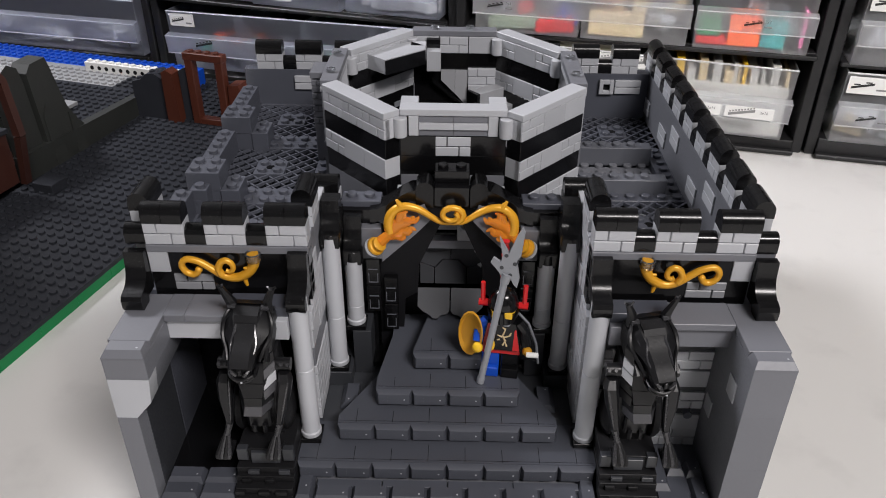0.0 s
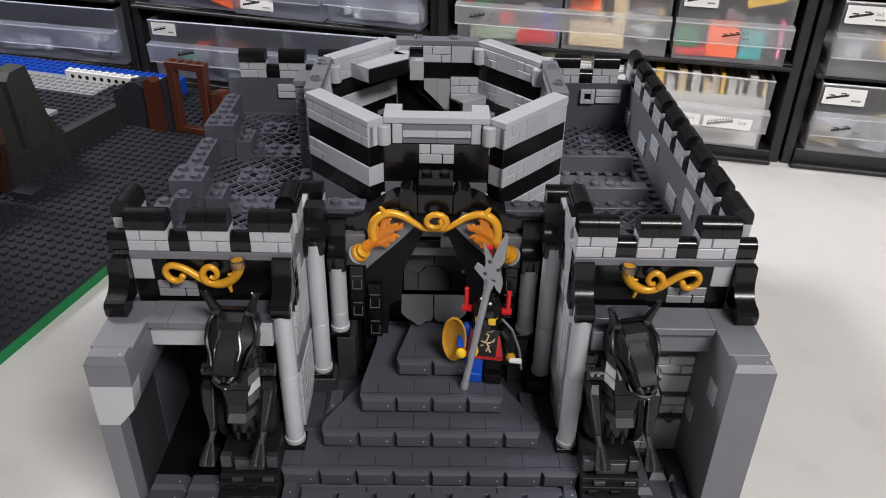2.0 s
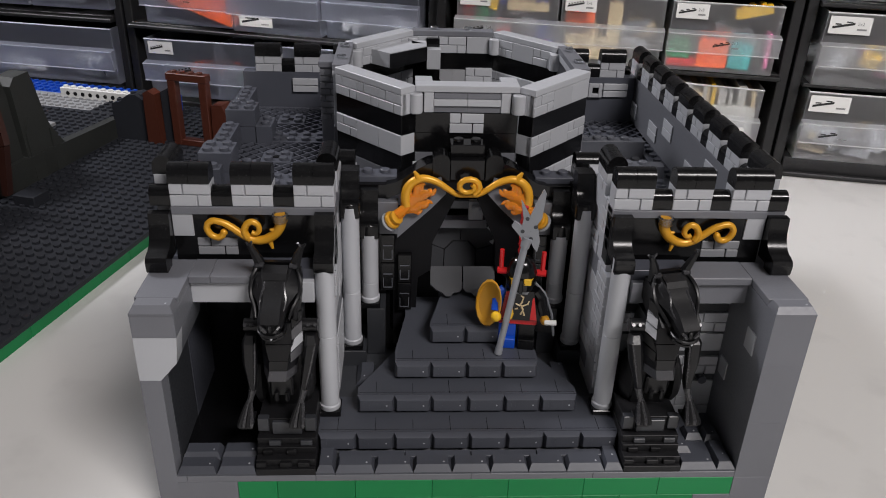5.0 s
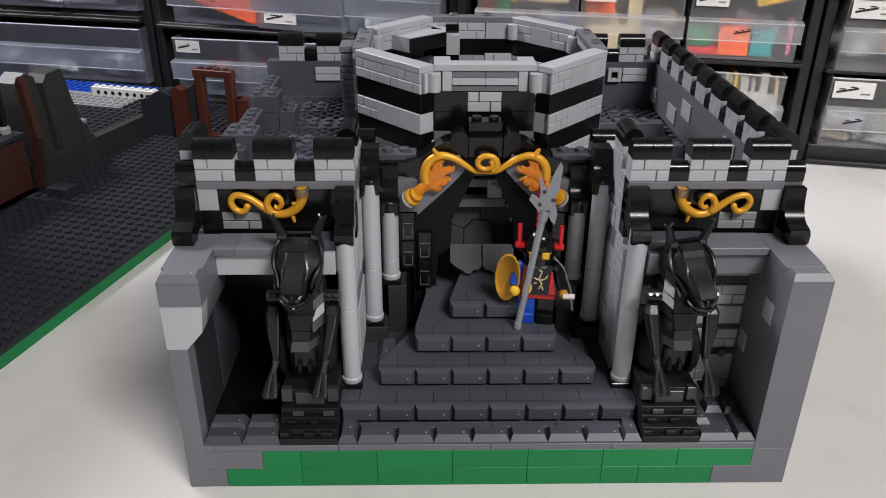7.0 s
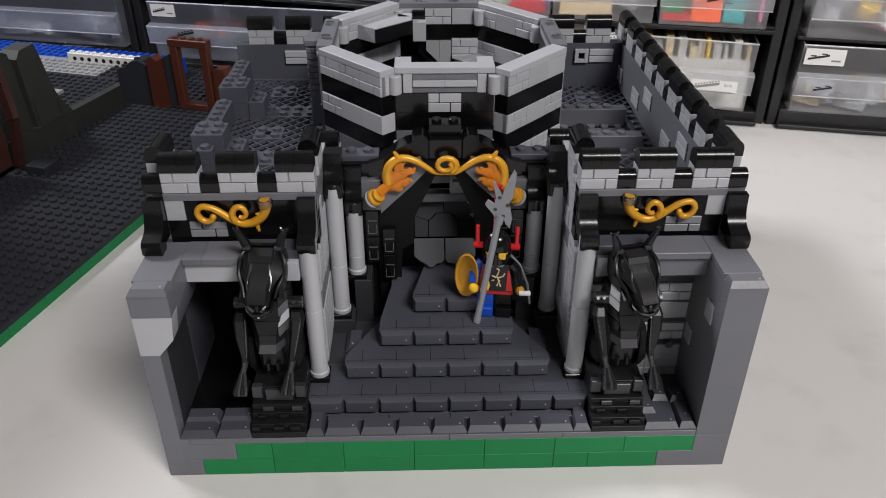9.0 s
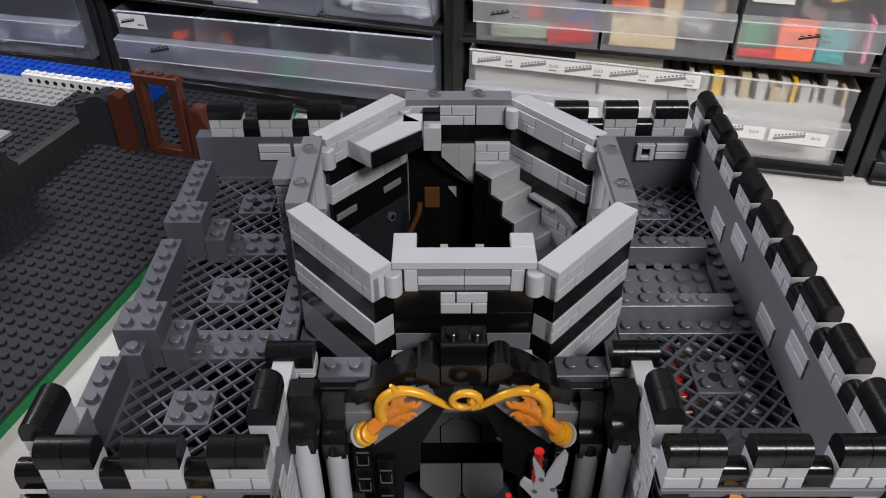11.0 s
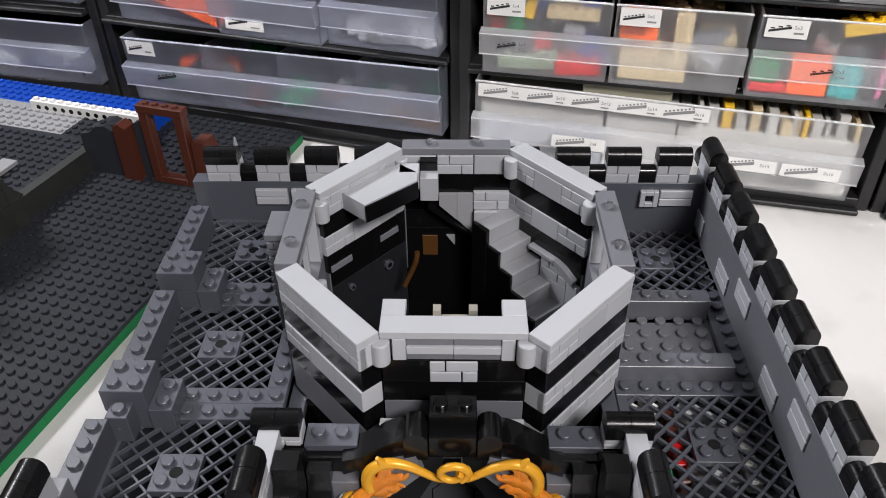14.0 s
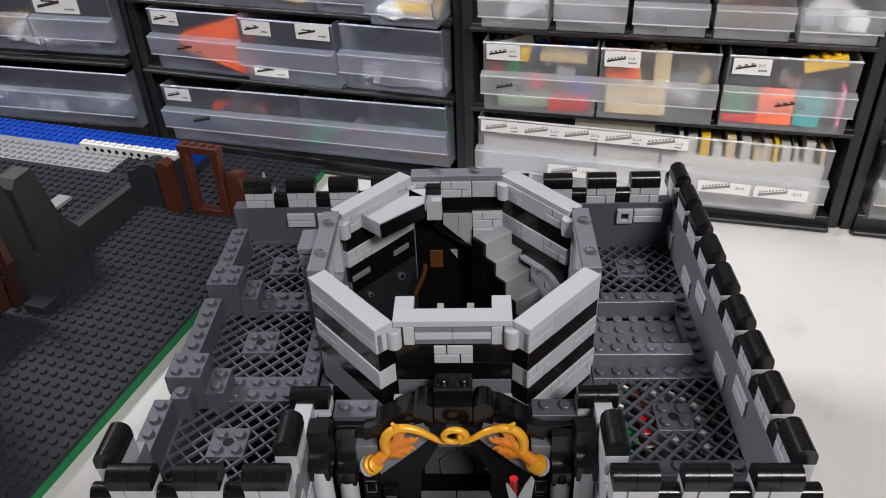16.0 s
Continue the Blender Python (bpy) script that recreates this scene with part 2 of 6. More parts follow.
def table_white():
    m = plastic("white_table_laminate", (0.72, 0.71, 0.70), 0.42, 0.03, bump=0.01)
    nt = m.node_tree
    b = nt.nodes["Principled BSDF"]
    co = nt.nodes.new("ShaderNodeTexCoord")
    spot = nt.nodes.new("ShaderNodeTexNoise")
    spot.inputs["Scale"].default_value, spot.inputs["Detail"].default_value = 26, 6
    nt.links.new(co.outputs["Object"], spot.inputs["Vector"])
    cr = nt.nodes.new("ShaderNodeValToRGB")
    cr.color_ramp.elements[0].position, cr.color_ramp.elements[0].color = 0.2, (0.55, 0.54, 0.525, 1)
    cr.color_ramp.elements[1].position, cr.color_ramp.elements[1].color = 0.45, (0.64, 0.63, 0.61, 1)
    nt.links.new(spot.outputs["Fac"], cr.inputs["Fac"])
    nt.links.new(cr.outputs[0], b.inputs["Base Color"])
    return m


TABLE = table_white()
WALLPAINT = plastic("grey_wall_paint", (0.22, 0.22, 0.22), 0.8, 0.06)
table = thing("table", "white laminate worktop carrying the toy models", "table", kind="structure", turn=BENCH)
part("tabletop", Form().box(-150, 150, -75, 100, -4, 0, 0.4), TABLE, table)
for sx in (-142, 142):
    for sy in (-68, 92):
        part("leg", Form().box(sx - 4, sx + 4, sy - 4, sy + 4, -93, -4.01, 0.3), CABINET, table)
R0, R1, V0, V1 = -200, 210, -210, 112
part("floor", Form().box(R0, R1, V0, V1, -97, -93, 0), WALLPAINT, None, turn=BENCH)
part("wall_back", Form().box(R0, R1, V1, V1 + 8, -97, 205, 0), WALLPAINT, None, turn=BENCH)
part("wall_front", Form().box(R0, R1, V0 - 8, V0, -97, 205, 0), WALLPAINT, None, turn=BENCH)
part("wall_left", Form().box(R0 - 8, R0, V0, V1, -97, 205, 0), WALLPAINT, None, turn=BENCH)
part("wall_right", Form().box(R1, R1 + 8, V0, V1, -97, 205, 0), WALLPAINT, None, turn=BENCH)
part("ceiling", Form().box(R0, R1, V0, V1, 205, 211, 0), WALLPAINT, None, turn=BENCH)
for n in ("floor", "wall_back", "wall_front", "wall_left", "wall_right", "ceiling"):
    tagged(bpy.data.objects[n], "plain painted room surface around the bench", "wall" if "wall" in n else n, kind="structure")

# ---- castle ----
castle = thing("toy_castle", "grey and black toy brick castle with octagonal tower on white table", "toy castle")
TOP = 12.8  # roof deck
TOPR = 12.1  # roof deck on the right, a little lower
WALLS = (0.05, 0.3, -0.15)
ARCH = (0.05, 0.8, -0.4)  # the arch and what is round it stand back from the steps


def bricks(parent, rows, y0, y1, z0, z1, name="brick"):
    for x0, x1, mat in rows:
        part(name, block(x0 + 0.008, x1 - 0.008, y0, y1, z0 + 0.006, z1 - 0.006, 0.02), mat, parent)


base = part("base", block(-15.9, 15.9, 0.9, 31.9, 0, 2.75, 0.02), MID, castle, "grey and green brick base")
bricks(base, [(-16, -14, MID), (-14, -10, GREEN), (-10, -6, GREEN), (-6, -2, GREEN), (-2, 2, GREEN), (2, 6, GREEN), (6, 8, GREEN), (8, 12, GREEN), (12, 16, MID)], 0, 1, 0, 1.2)
bricks(base, [(-16, -12, MID), (-12, -10, GREEN), (-10, -6, GREEN), (-6, -2, GREEN), (-2, 2, GREEN), (2, 6, GREEN), (6, 10, GREEN), (10, 14, GREEN), (14, 16, MID)], 0, 1, 1.2, 2.4)
bricks(base, [(-16, -14.5, MID), (-14.5, -8, MID), (-8, 0, MID), (0, 6.4, MID), (6.4, 14, MID), (14, 16, MID)], 0, 1, 2.4, 2.8, "plate")

# steps
steps = part("steps", block(-7.9, 7.9, 2.1, 12, 2.76, 3.8, 0.02), DARK, castle, "slate grey stepped stairs with bevelled stone fronts")


def ingot_flat(w, d):
    f = Form()
    b, h = 0.17, 0.42
    f.add([(0, 0, 0), (w, 0, 0), (w, d, 0), (0, d, 0), (0, 0, 0.12), (w, 0, 0.12), (w, d, 0.12), (0, d, 0.12),
           (b, b * 1.6, h), (w - b, b * 1.6, h), (w - b, d - 0.05, h), (b, d - 0.05, h)],
          [(3, 2, 1, 0), (0, 1, 5, 4), (1, 2, 6, 5), (2, 3, 7, 6), (3, 0, 4, 7), (4, 5, 9, 8), (5, 6, 10, 9), (6, 7, 11, 10), (7, 4, 8, 11), (8, 9, 10, 11)])
    f.rod((w - 0.4, d * 0.45, h - 0.01), (w - 0.4, d * 0.45, h + 0.012), 0.05, n=8, slot=1)
    return f


def ingot_front(w=2.0, h=1.0):
    """A bevelled bar standing on its side, its face towards -y."""
    f = Form()
    b, d = 0.15, 0.42
    f.add([(0, d, 0), (w, d, 0), (w, d, h), (0, d, h), (0, 0.28, 0), (w, 0.28, 0), (w, 0.28, h), (0, 0.28, h),
           (b, 0, b), (w - b, 0, b), (w - b, 0, h - b), (b, 0, h - b)],
          [(0, 1, 2, 3), (0, 4, 5, 1), (1, 5, 6, 2), (2, 6, 7, 3), (3, 7, 4, 0), (4, 8, 9, 5), (5, 9, 10, 6), (6, 10, 11, 7), (7, 11, 8, 4), (8, 11, 10, 9)])
    for x in (0.42, 0.62):
        f.box(x, x + 0.03, -0.012, 0.02, 0.24, h - 0.24, 0)
    f.box(0.42, w - 0.42, -0.010, 0.02, 0.2, 0.225, 0)
    f.box(0.42, w - 0.42, -0.010, 0.02, h - 0.225, h - 0.2, 0)
    f.rod((w - 0.42, -0.015, 0.5), (w - 0.42, 0.02, 0.5), 0.045, n=8, slot=1)
    return f


INGOT = ingot_front().mesh("stone_front", [STONE, LIGHT])
FLAT2 = ingot_flat(1.97, 1.0).mesh("stone_flat", [STONE, LIGHT])
FLAT1 = ingot_flat(0.97, 2.0).mesh("stone_flat_end", [STONE, LIGHT])
for x in (-15, -13):
    part("stone", FLAT2, None, steps, at=(x + 0.02, 0.02, 2.8))
for x in (-15, -13, -11):
    part("stone", FLAT2, None, steps, at=(x + 0.02, 1.1, 2.8))
for x in (11,):
    part("stone", FLAT2, None, steps, at=(x + 0.02, 0.02, 2.8))
part("stone", FLAT1, None, steps, at=(13.0, 0.02, 2.8))
part("stone", FLAT1, None, steps, at=(-8.0, 0.02, 2.8))
part("stone", FLAT1, None, steps, at=(7.0, 0.02, 2.8))
for i in range(7):
    part("stone", FLAT2, None, steps, at=(-7 + 2 * i + 0.02, 0.02, 2.8))
for i in range(4):
    part("tile", block(-6.9 + 3.5 * i, -3.45 + 3.5 * i, 1.02, 1.5, 2.8, 3.1, 0.02), STONE, steps)
LEVELS = [(8, 1.6, 2.9, 4.0), (6, 3.35, 4.0, 5.1), (4, 4.95, 5.1, 6.2), (2, 6.8, 6.2, 7.3)]
for half, y, z0, z1 in LEVELS:
    for i in range(half):
        part("stone", INGOT, None, steps, at=(-half + 2 * i, y, z0 + 0.07))
    # tread in rows of tiles, narrowing to the back
    back = 12.2
    inset = {8: 7.6, 6: 3.6, 4: 3.4, 2: 1.3}[half]
    edge = {8: 0.0, 6: 0.6, 4: 0.9, 2: 0.3}[half]
    f = Form()
    depth = {8: 3.0, 6: 5.2, 4: 5.0, 2: 3.6}[half]
    if half == 8:
        f.prism([(-8, y + 0.35), (8, y + 0.35), (8, 4.9), (-8, 4.9)], 2, z0, z1)
        part("side_floor", block(-7.1, 7.1, 4.92, 12.0, z0, z1 - 0.02, 0), SLATE, steps)
    else:
        f.prism([(-half, y + 0.35), (half, y + 0.35), (half, y + edge + 0.35), (inset, y + depth), (inset, back), (-inset, back), (-inset, y + depth), (-half, y + edge + 0.35)], 2, z0, z1)
    part("tread", f, STONE, steps)
    g = Form()
    for k in range(-half + 1, half, 2):
        g.box(k - 0.012, k + 0.012, y + 0.42, y + 1.3 + 0.15 * (k % 3), z1 - 0.02, z1 + 0.006, 0)
    g.box(-half + 0.1, half - 0.1, y + 0.5, y + 0.52, z1 - 0.02, z1 + 0.006, 0)
    part("seam", g, BLACK, steps)

# side floor tiles beside the stairs
for sx in (-1, 1):
    part("side_block", block(min(5.7 * sx, 7.1 * sx), max(5.7 * sx, 7.1 * sx), 7.9, 11.0, 4.0, 5.0, 0.02), SLATE, steps)
    part("side_block", block(min(4.6 * sx, 5.68 * sx), max(4.6 * sx, 5.68 * sx), 9.1, 11.0, 4.0, 7.2, 0.02), SLATE, steps)
    f = ingot_flat(1.9, 1.0)
    part("stone", f, [STONE, LIGHT], steps, at=(6.2 if sx > 0 else -6.2, 5.9 if sx > 0 else 7.8, 4.0), turn=90 * sx)

# wings in front
for sx in (-1, 1):
    w = part("wing_wall", Form(), MID, castle, "plain grey front wing wall with bevelled cap")
    f = Form()
    if sx > 0:
        f.box(14, 16, -0.004, 4.78, 0.004, 2.396, 0.015)
        for z0, z1 in ((2.4, 6.0), (6.0, 9.6), (9.6, 12.4)):
            part("panel", block(14, 16, -0.004, 4.78, z0 + 0.002, z1 - 0.002, 0), MID, w)
        part("tile", block(13.93, 14.02, 1.2, 2.2, 9.3, 10.5, 0.02), LIGHT, w)
        part("tile", block(13.93, 14.02, 3.4, 4.3, 6.2, 7.3, 0.02), LIGHT, w)
    else:
        f.box(-16, -15, -0.004, 4.78, 0.004, 8.8, 0.015)
        f.prism([(-16, 8.8), (-15, 8.8), (-14.15, 9.8), (-14, 11.2), (-16, 11.2)], 1, 0, 1.0, 1)
        f.prism([(-16, 8.81), (-15, 8.81), (-14.15, 9.8), (-14, 11.2), (-16, 11.2)], 1, 1.0, 4.78, 0)
        f.box(-16, -14, -0.004, 4.78, 11.204, 12.4, 0.015, 0)
    w.data = f.mesh("wing_wall", [MID, LIGHT])
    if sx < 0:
        # thin dark sheet: shade on this inner side, put in as colour
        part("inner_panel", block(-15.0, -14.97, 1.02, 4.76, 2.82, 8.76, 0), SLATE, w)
    cap = ingot_flat(2.0, 1.0)
    part("cap", cap, [MID, LIGHT], w, at=(14 if sx > 0 else -16, -0.02, 12.4))
    part("tile", block(14 if sx > 0 else -16, 16 if sx > 0 else -14, 1.0, 4.78, 12.4, 12.78, 0.03), MID, w)
    # ledge over the niche
    x0, x1 = (10.9, 14) if sx > 0 else (-14, -10.9)
    part("ledge_beam", block(min(8 * sx, 14 * sx), max(8 * sx, 14 * sx), 3.2, 4.8, 11.2, 12.35, 0.02), LIGHT if sx < 0 else MID, w)
    for a, b in ((0, 1.03), (1.04, 3.09)) if sx < 0 else ((0, 3.09),):
        part("tile", block(x0 + a, x0 + b, 2.95, 4.8, 12.4, 12.8, 0.03), MID, w)
    part("beam", block(min(8 * sx, 11 * sx), max(8 * sx, 11 * sx), 3.6, 4.8, 12.3, 12.9, 0.02), DARK, w)

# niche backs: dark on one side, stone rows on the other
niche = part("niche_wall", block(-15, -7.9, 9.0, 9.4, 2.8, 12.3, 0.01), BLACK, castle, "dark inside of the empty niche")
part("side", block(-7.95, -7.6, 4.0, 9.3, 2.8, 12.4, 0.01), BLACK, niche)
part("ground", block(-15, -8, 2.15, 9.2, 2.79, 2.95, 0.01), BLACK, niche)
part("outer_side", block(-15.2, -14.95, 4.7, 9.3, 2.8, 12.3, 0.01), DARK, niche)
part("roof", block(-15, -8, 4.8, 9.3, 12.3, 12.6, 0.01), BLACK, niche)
niche2 = part("niche_wall", block(8, 14, 4.85, 5.3, 2.8, 12.3, 0.01), DARK, castle, "grey stone rows behind the niche")
for z0, kind in ((2.95, 1), (4.12, 0), (5.72, 1), (7.28, 0), (8.55, 1), (10.3, 0)):
    for x in (8, 10, 12):
        if kind:
            part("brick", masonry(2.0, 0.5), LIGHT, niche2, at=(x, 4.6, z0))
        else:
            part("brick", block(x + 0.01, x + 1.99, 4.62, 5.0, z0, z0 + 1.12, 0.02), LIGHT if x > 9 else MID, niche2)
for z0, z1 in ((5.28, 5.7), (6.94, 7.26), (9.77, 10.28)):
    part("strip", block(8.01, 13.99, 4.7, 5.0, z0, z1, 0.02), SLATE, niche2, "dark plate between stone rows")
part("pin", Form().rod((13.2, 4.3, 5.5), (13.2, 4.8, 5.5), 0.24, n=12), DARK, niche2)
part("side", block(7.6, 7.95, 4.0, 5.3, 2.8, 12.4, 0.01), BLACK, niche2)
part("ground", block(8, 14, 1.02, 4.9, 2.79, 2.95, 0.01), STONE, niche2)
for x, y in ((11.02, 1.15), (12.0, 2.2), (13.02, 2.1)):
    part("stone", ingot_flat(0.95, 1.0), [STONE, LIGHT], niche2, at=(x, y, 2.9))

# facades over the niches, with merlons
def cap_pair():
    """Two black rounded bricks side by side on a merlon, along x."""
    f = Form()
    for i in range(2):
        o = [(-0.03, 0), (1.03, 0), (1.03, 0.42)] + [(0.5 + 0.53 * math.cos(a), 0.42 + 0.53 * math.sin(a)) for a in [math.pi * k / 10 for k in range(1, 10)]] + [(-0.03, 0.42)]
        f.prism(o, 0, i + 0.012, i + 0.988)
    return f


def round_low():
    o = [(0, 0), (0.92, 0), (0.92, 0.5)] + [(0.46 + 0.46 * math.cos(a), 0.5 + 0.46 * math.sin(a)) for a in [math.pi * k / 10 for k in range(1, 10)]] + [(0, 0.5)]
    return Form().prism(o, 0, 0.0, 1.0)


PANEL = plastic("panel_grey_plastic", (0.22, 0.225, 0.24), 0.38)
MASON = masonry(2.0).mesh("masonry_brick", LIGHT)
CAP = cap_pair().mesh("round_cap", BLACKW)
LOW = round_low().mesh("round_brick", BLACK)


def merlon(parent, at, turn):
    m = part("merlon", MASON, None, parent, at=at, turn=turn)
    part("cap", CAP, None, m, "glossy black rounded cap", at=(0, 0.0, 1.2))
    return m


def curl(width=1.0):
    """Black corbel, curved outwards to a round foot, seen from the side in y and z."""
    o = [(4.8, 15.2), (4.35, 15.2), (4.3, 14.7)]
    o += [(4.3 - 0.95 * (1 - math.cos(a)), 14.7 - 1.2 * math.sin(a)) for a in [math.pi / 2 * k / 6 for k in range(1, 7)]]
    o += [(3.1, 13.4), (2.98, 13.2), (3.02, 12.75), (3.12, 12.6), (3.9, 12.6), (4.0, 12.9), (4.8, 12.9)]
    return o


for sx in (-1, 1):
    x0, x1 = (-15, -7) if sx < 0 else (7, 15)
    fa = part("facade", block(x0, x1, 5.05, 6.0, 12.4, 15.2, 0.02), BLACK, castle, "black panel front with gold scroll")
    part("strip", block(x0, x1, 4.92, 6.0, 15.2, 15.6, 0.02), MID, fa, "grey plate strip")
    part("square", block(-15 if sx < 0 else 14, -14 if sx < 0 else 15, 4.96, 5.2, 14.0, 15.2, 0.02), LIGHT, fa)
    part("brick", masonry(2.0, 0.6, 0.95), PANEL, fa, at=(-13.9 if sx < 0 else 11.9, 4.96, 12.95))
    for i in range(3):
        merlon(fa, (x0 + 3 * i, 5.0, 15.6), 0)
    for i in range(2):
        part("round_brick", LOW, None, fa, at=(x0 + 2 + 3 * i, 5.05, 15.6))
    for cx in ((-16.05, -15.0), (-8.0, -7.0)):
        a, b = cx if sx < 0 else (-cx[1], -cx[0])
        part("corbel", Form().prism(curl(), 0, a + 0.02, b - 0.02), BLACKW, fa, "worn black curved corbel", at=(0, 0.2, 0.2))
    part("round_brick", LOW, None, fa, at=(-16 if sx < 0 else 15, 5.05, 15.6))
    # merlon at the outer corner, along the side
    if sx < 0:
        merlon(fa, (-16.0, 8.2, 15.6), -90)

# gold scrolls
def smoothed(pts, k=4):
    """Points on a smooth line through the given ones."""
    out, n = [], len(pts)
    for i in range(n - 1):
        a, b, c, d = (Vector(pts[max(i - 1, 0)]), Vector(pts[i]), Vector(pts[i + 1]), Vector(pts[min(i + 2, n - 1)]))
        for j in range(k):
            t = j / k
            out.append(0.5 * ((2 * b) + (c - a) * t + (2 * a - 5 * b + 4 * c - d) * t * t + (3 * b - a - 3 * c + d) * t ** 3))
    return out + [Vector(pts[-1])]


def scroll(flip):
    """A curling bar in x and z: an open ring at one end, a small curl in the middle, a socket at the other."""
    p = [(-12.47, 14.22), (-12.57, 14.02), (-12.8, 13.92), (-13.1, 14.05), (-13.28, 14.39), (-13.18, 14.7), (-12.88, 14.82), (-12.33, 14.65), (-11.77, 14.24), (-11.29, 13.9), (-10.82, 13.77), (-10.35, 13.86), (-9.9, 14.2), (-9.65, 14.7), (-9.68, 15.2)]
    q = [(-11.3, 13.95), (-11.45, 14.3), (-11.31, 14.68), (-11.03, 14.82), (-10.77, 14.65), (-10.72, 14.36), (-10.9, 14.17), (-11.1, 14.25)]
    s = -1 if flip else 1
    f = Form()
    n = 4 * len(p) - 3
    f.tube(smoothed([(s * x, 4.5, z) for x, z in p]), [0.17 + 0.12 * max(0, k / n - 0.45) / 0.55 for k in range(n)], 16)
    f.tube(smoothed([(s * x, 4.42, z) for x, z in q]), [0.2 - 0.003 * k for k in range(4 * len(q) - 3)], 16)
    f.ball((s * -12.47, 4.5, 14.2), 0.19, 12)
    f.tube([(s * -10.25, 4.5, 13.8), (s * -10.12, 4.42, 13.35)], [0.15, 0.07], 10)
    f.tube([(s * -9.85, 4.5, 14.3), (s * -10.2, 4.4, 14.42)], [0.2, 0.05], 10)
    return f


for sx in (False, True):
    sc = part("scroll", scroll(sx), GOLD, castle, "pearl gold curling scroll ornament", at=(0, 0.2, 0.15))
    part("clip", Form().lathe(9.67 if sx else -9.67, 4.5, [(0.36, 14.8), (0.4, 15.2), (0.33, 15.25), (0.3, 14.85)], 14), GLASSY, sc, "clear round clip")


# columns
def column(x, y, z0, z1, joint):
    c = part("column", Form().lathe(x, y, [(0.5, z0 + 0.62), (0.5, joint - 0.03), (0.47, joint), (0.5, joint + 0.03), (0.5, z1)], 20), LIGHT, castle, "light grey round column")
    part("foot", Form().lathe(x, y, [(0.55, z0 + 0.3), (0.57, z0 + 0.36), (0.57, z0 + 0.58), (0.52, z0 + 0.64)], 20), LIGHT, c)
    part("plinth", block(x - 0.6, x + 0.6, y - 0.6, y + 0.6, z0, z0 + 0.32, 0.03), BLACK, c)


for sx in (-1, 1):
    column(sx * 7.5, 3.75, 4.0, 13.5, 9.0)
    column(sx * 6.5, 8.6, 5.0, 14.1, 8.8)
    column(sx * 5.5, 9.75, 7.2, 11.9, 8.8)
    # black rounded heads over the columns
    for x, y, z0, z1, w in ((6.5, 8.7, 13.45, 15.9, 1.1), (5.5, 9.85, 11.65, 14.3, 1.1)):
        o = [(y + 1.4, z1), (y + 0.45, z1), (y + 0.4, z1 - 0.5)]
        o += [(y + 0.4 - 0.9 * (1 - math.cos(a)), z1 - 0.5 - (z1 - z0 - 1.5) * math.sin(a)) for a in [math.pi / 2 * k / 8 for k in range(1, 9)]]
        o += [(y - 0.55, z0 + 0.85), (y - 0.5, z0 + 0.05), (y - 0.4, z0), (y + 1.4, z0)]
        h = part("column_head", Form().prism(o, 0, sx * x - w / 2 + 0.06, sx * x + w / 2 - 0.06), BLACKW, castle, "black rounded column head")
        part("foot", Form().lathe(sx * x, y, [(0.56, z0 - 0.02), (0.58, z0 + 0.06), (0.58, z0 + 0.86), (0.52, z0 + 0.94)], 20), BLACKW, h)
    # entrance side walls of stone
    iw = part("entrance_wall", block(min(7.12 * sx, 8 * sx), max(7.12 * sx, 8 * sx), 5.1, 12.0, 4.0, 15.6, 0.02), LIGHT, castle, "light grey stone wall beside the entrance")
    rng = random.Random(5 + sx)
    for k in range(9):
        z = 4.78 + 1.2 * k
        y = 4.5 if z < 11.5 else 5.1
        while y < 8.4:
            L = 2.0
            kind = rng.random()
            if kind < 0.55:
                m = masonry(L, 0.5).mesh("brick", LIGHT)
            else:
                m = block(0.01, L - 0.01, 0.06, 0.5, 0.01, 1.19, 0.02).mesh("brick", MID if kind > 0.8 else LIGHT)
            if sx > 0:
                part("brick", m, None, iw, at=(7.0, y + L, z), turn=-90)
            else:
                part("brick", m, None, iw, at=(-7.0, y, z), turn=90)
            y += L
    # merlons above: one along the wall, one across
    if sx < 0:
        merlon(iw, (-7.0, 6.9, 15.6), 90)
    else:
        merlon(iw, (7.0, 8.9, 15.6), -90)
    low = part("low_merlon", masonry(2.05, 1.0, 0.62), LIGHT, iw, at=(-8.35 if sx < 0 else 6.32, 11.4, 14.55))
    part("cap", CAP, None, low, "glossy black rounded cap", at=(0.02, 0.0, 0.62))
    part("corner_brick", block(min(6.1 * sx, 7.2 * sx), max(6.1 * sx, 7.2 * sx), 10.8, 11.28, 11.9, 14.6, 0.02), BLACK, iw)
    # dark corner walls with panelled posts
    dw = part("corner_wall", block(min(4.4 * sx, 7.2 * sx), max(4.4 * sx, 7.2 * sx), 10.6, 11.6, 4.4, 14.55, 0.02), BLACK, castle, "black wall beside the arch", at=WALLS)
    part("roof_plate", Form().box(min(4.0 * sx, 6.25 * sx), max(4.0 * sx, 6.25 * sx), 11.0, 12.2, 14.45, 14.9).studs(4.2 if sx > 0 else -6.2, 6.2 if sx > 0 else -4.2, 11.15, 12.15, 14.9), DARK, dw)
    for x, y, z0, z1 in ((4.52, 10.15, 7.8, 11.6), (3.52, 10.2, 6.4, 10.25)):
        for zz in range(2):
            h = (z1 - z0) / 2
            p = part("panel", block(sx * x - 0.42, sx * x + 0.42, y, y + 0.6, z0 + zz * h + 0.02, z0 + zz * h + h - 0.02, 0.05), BLACK, dw)
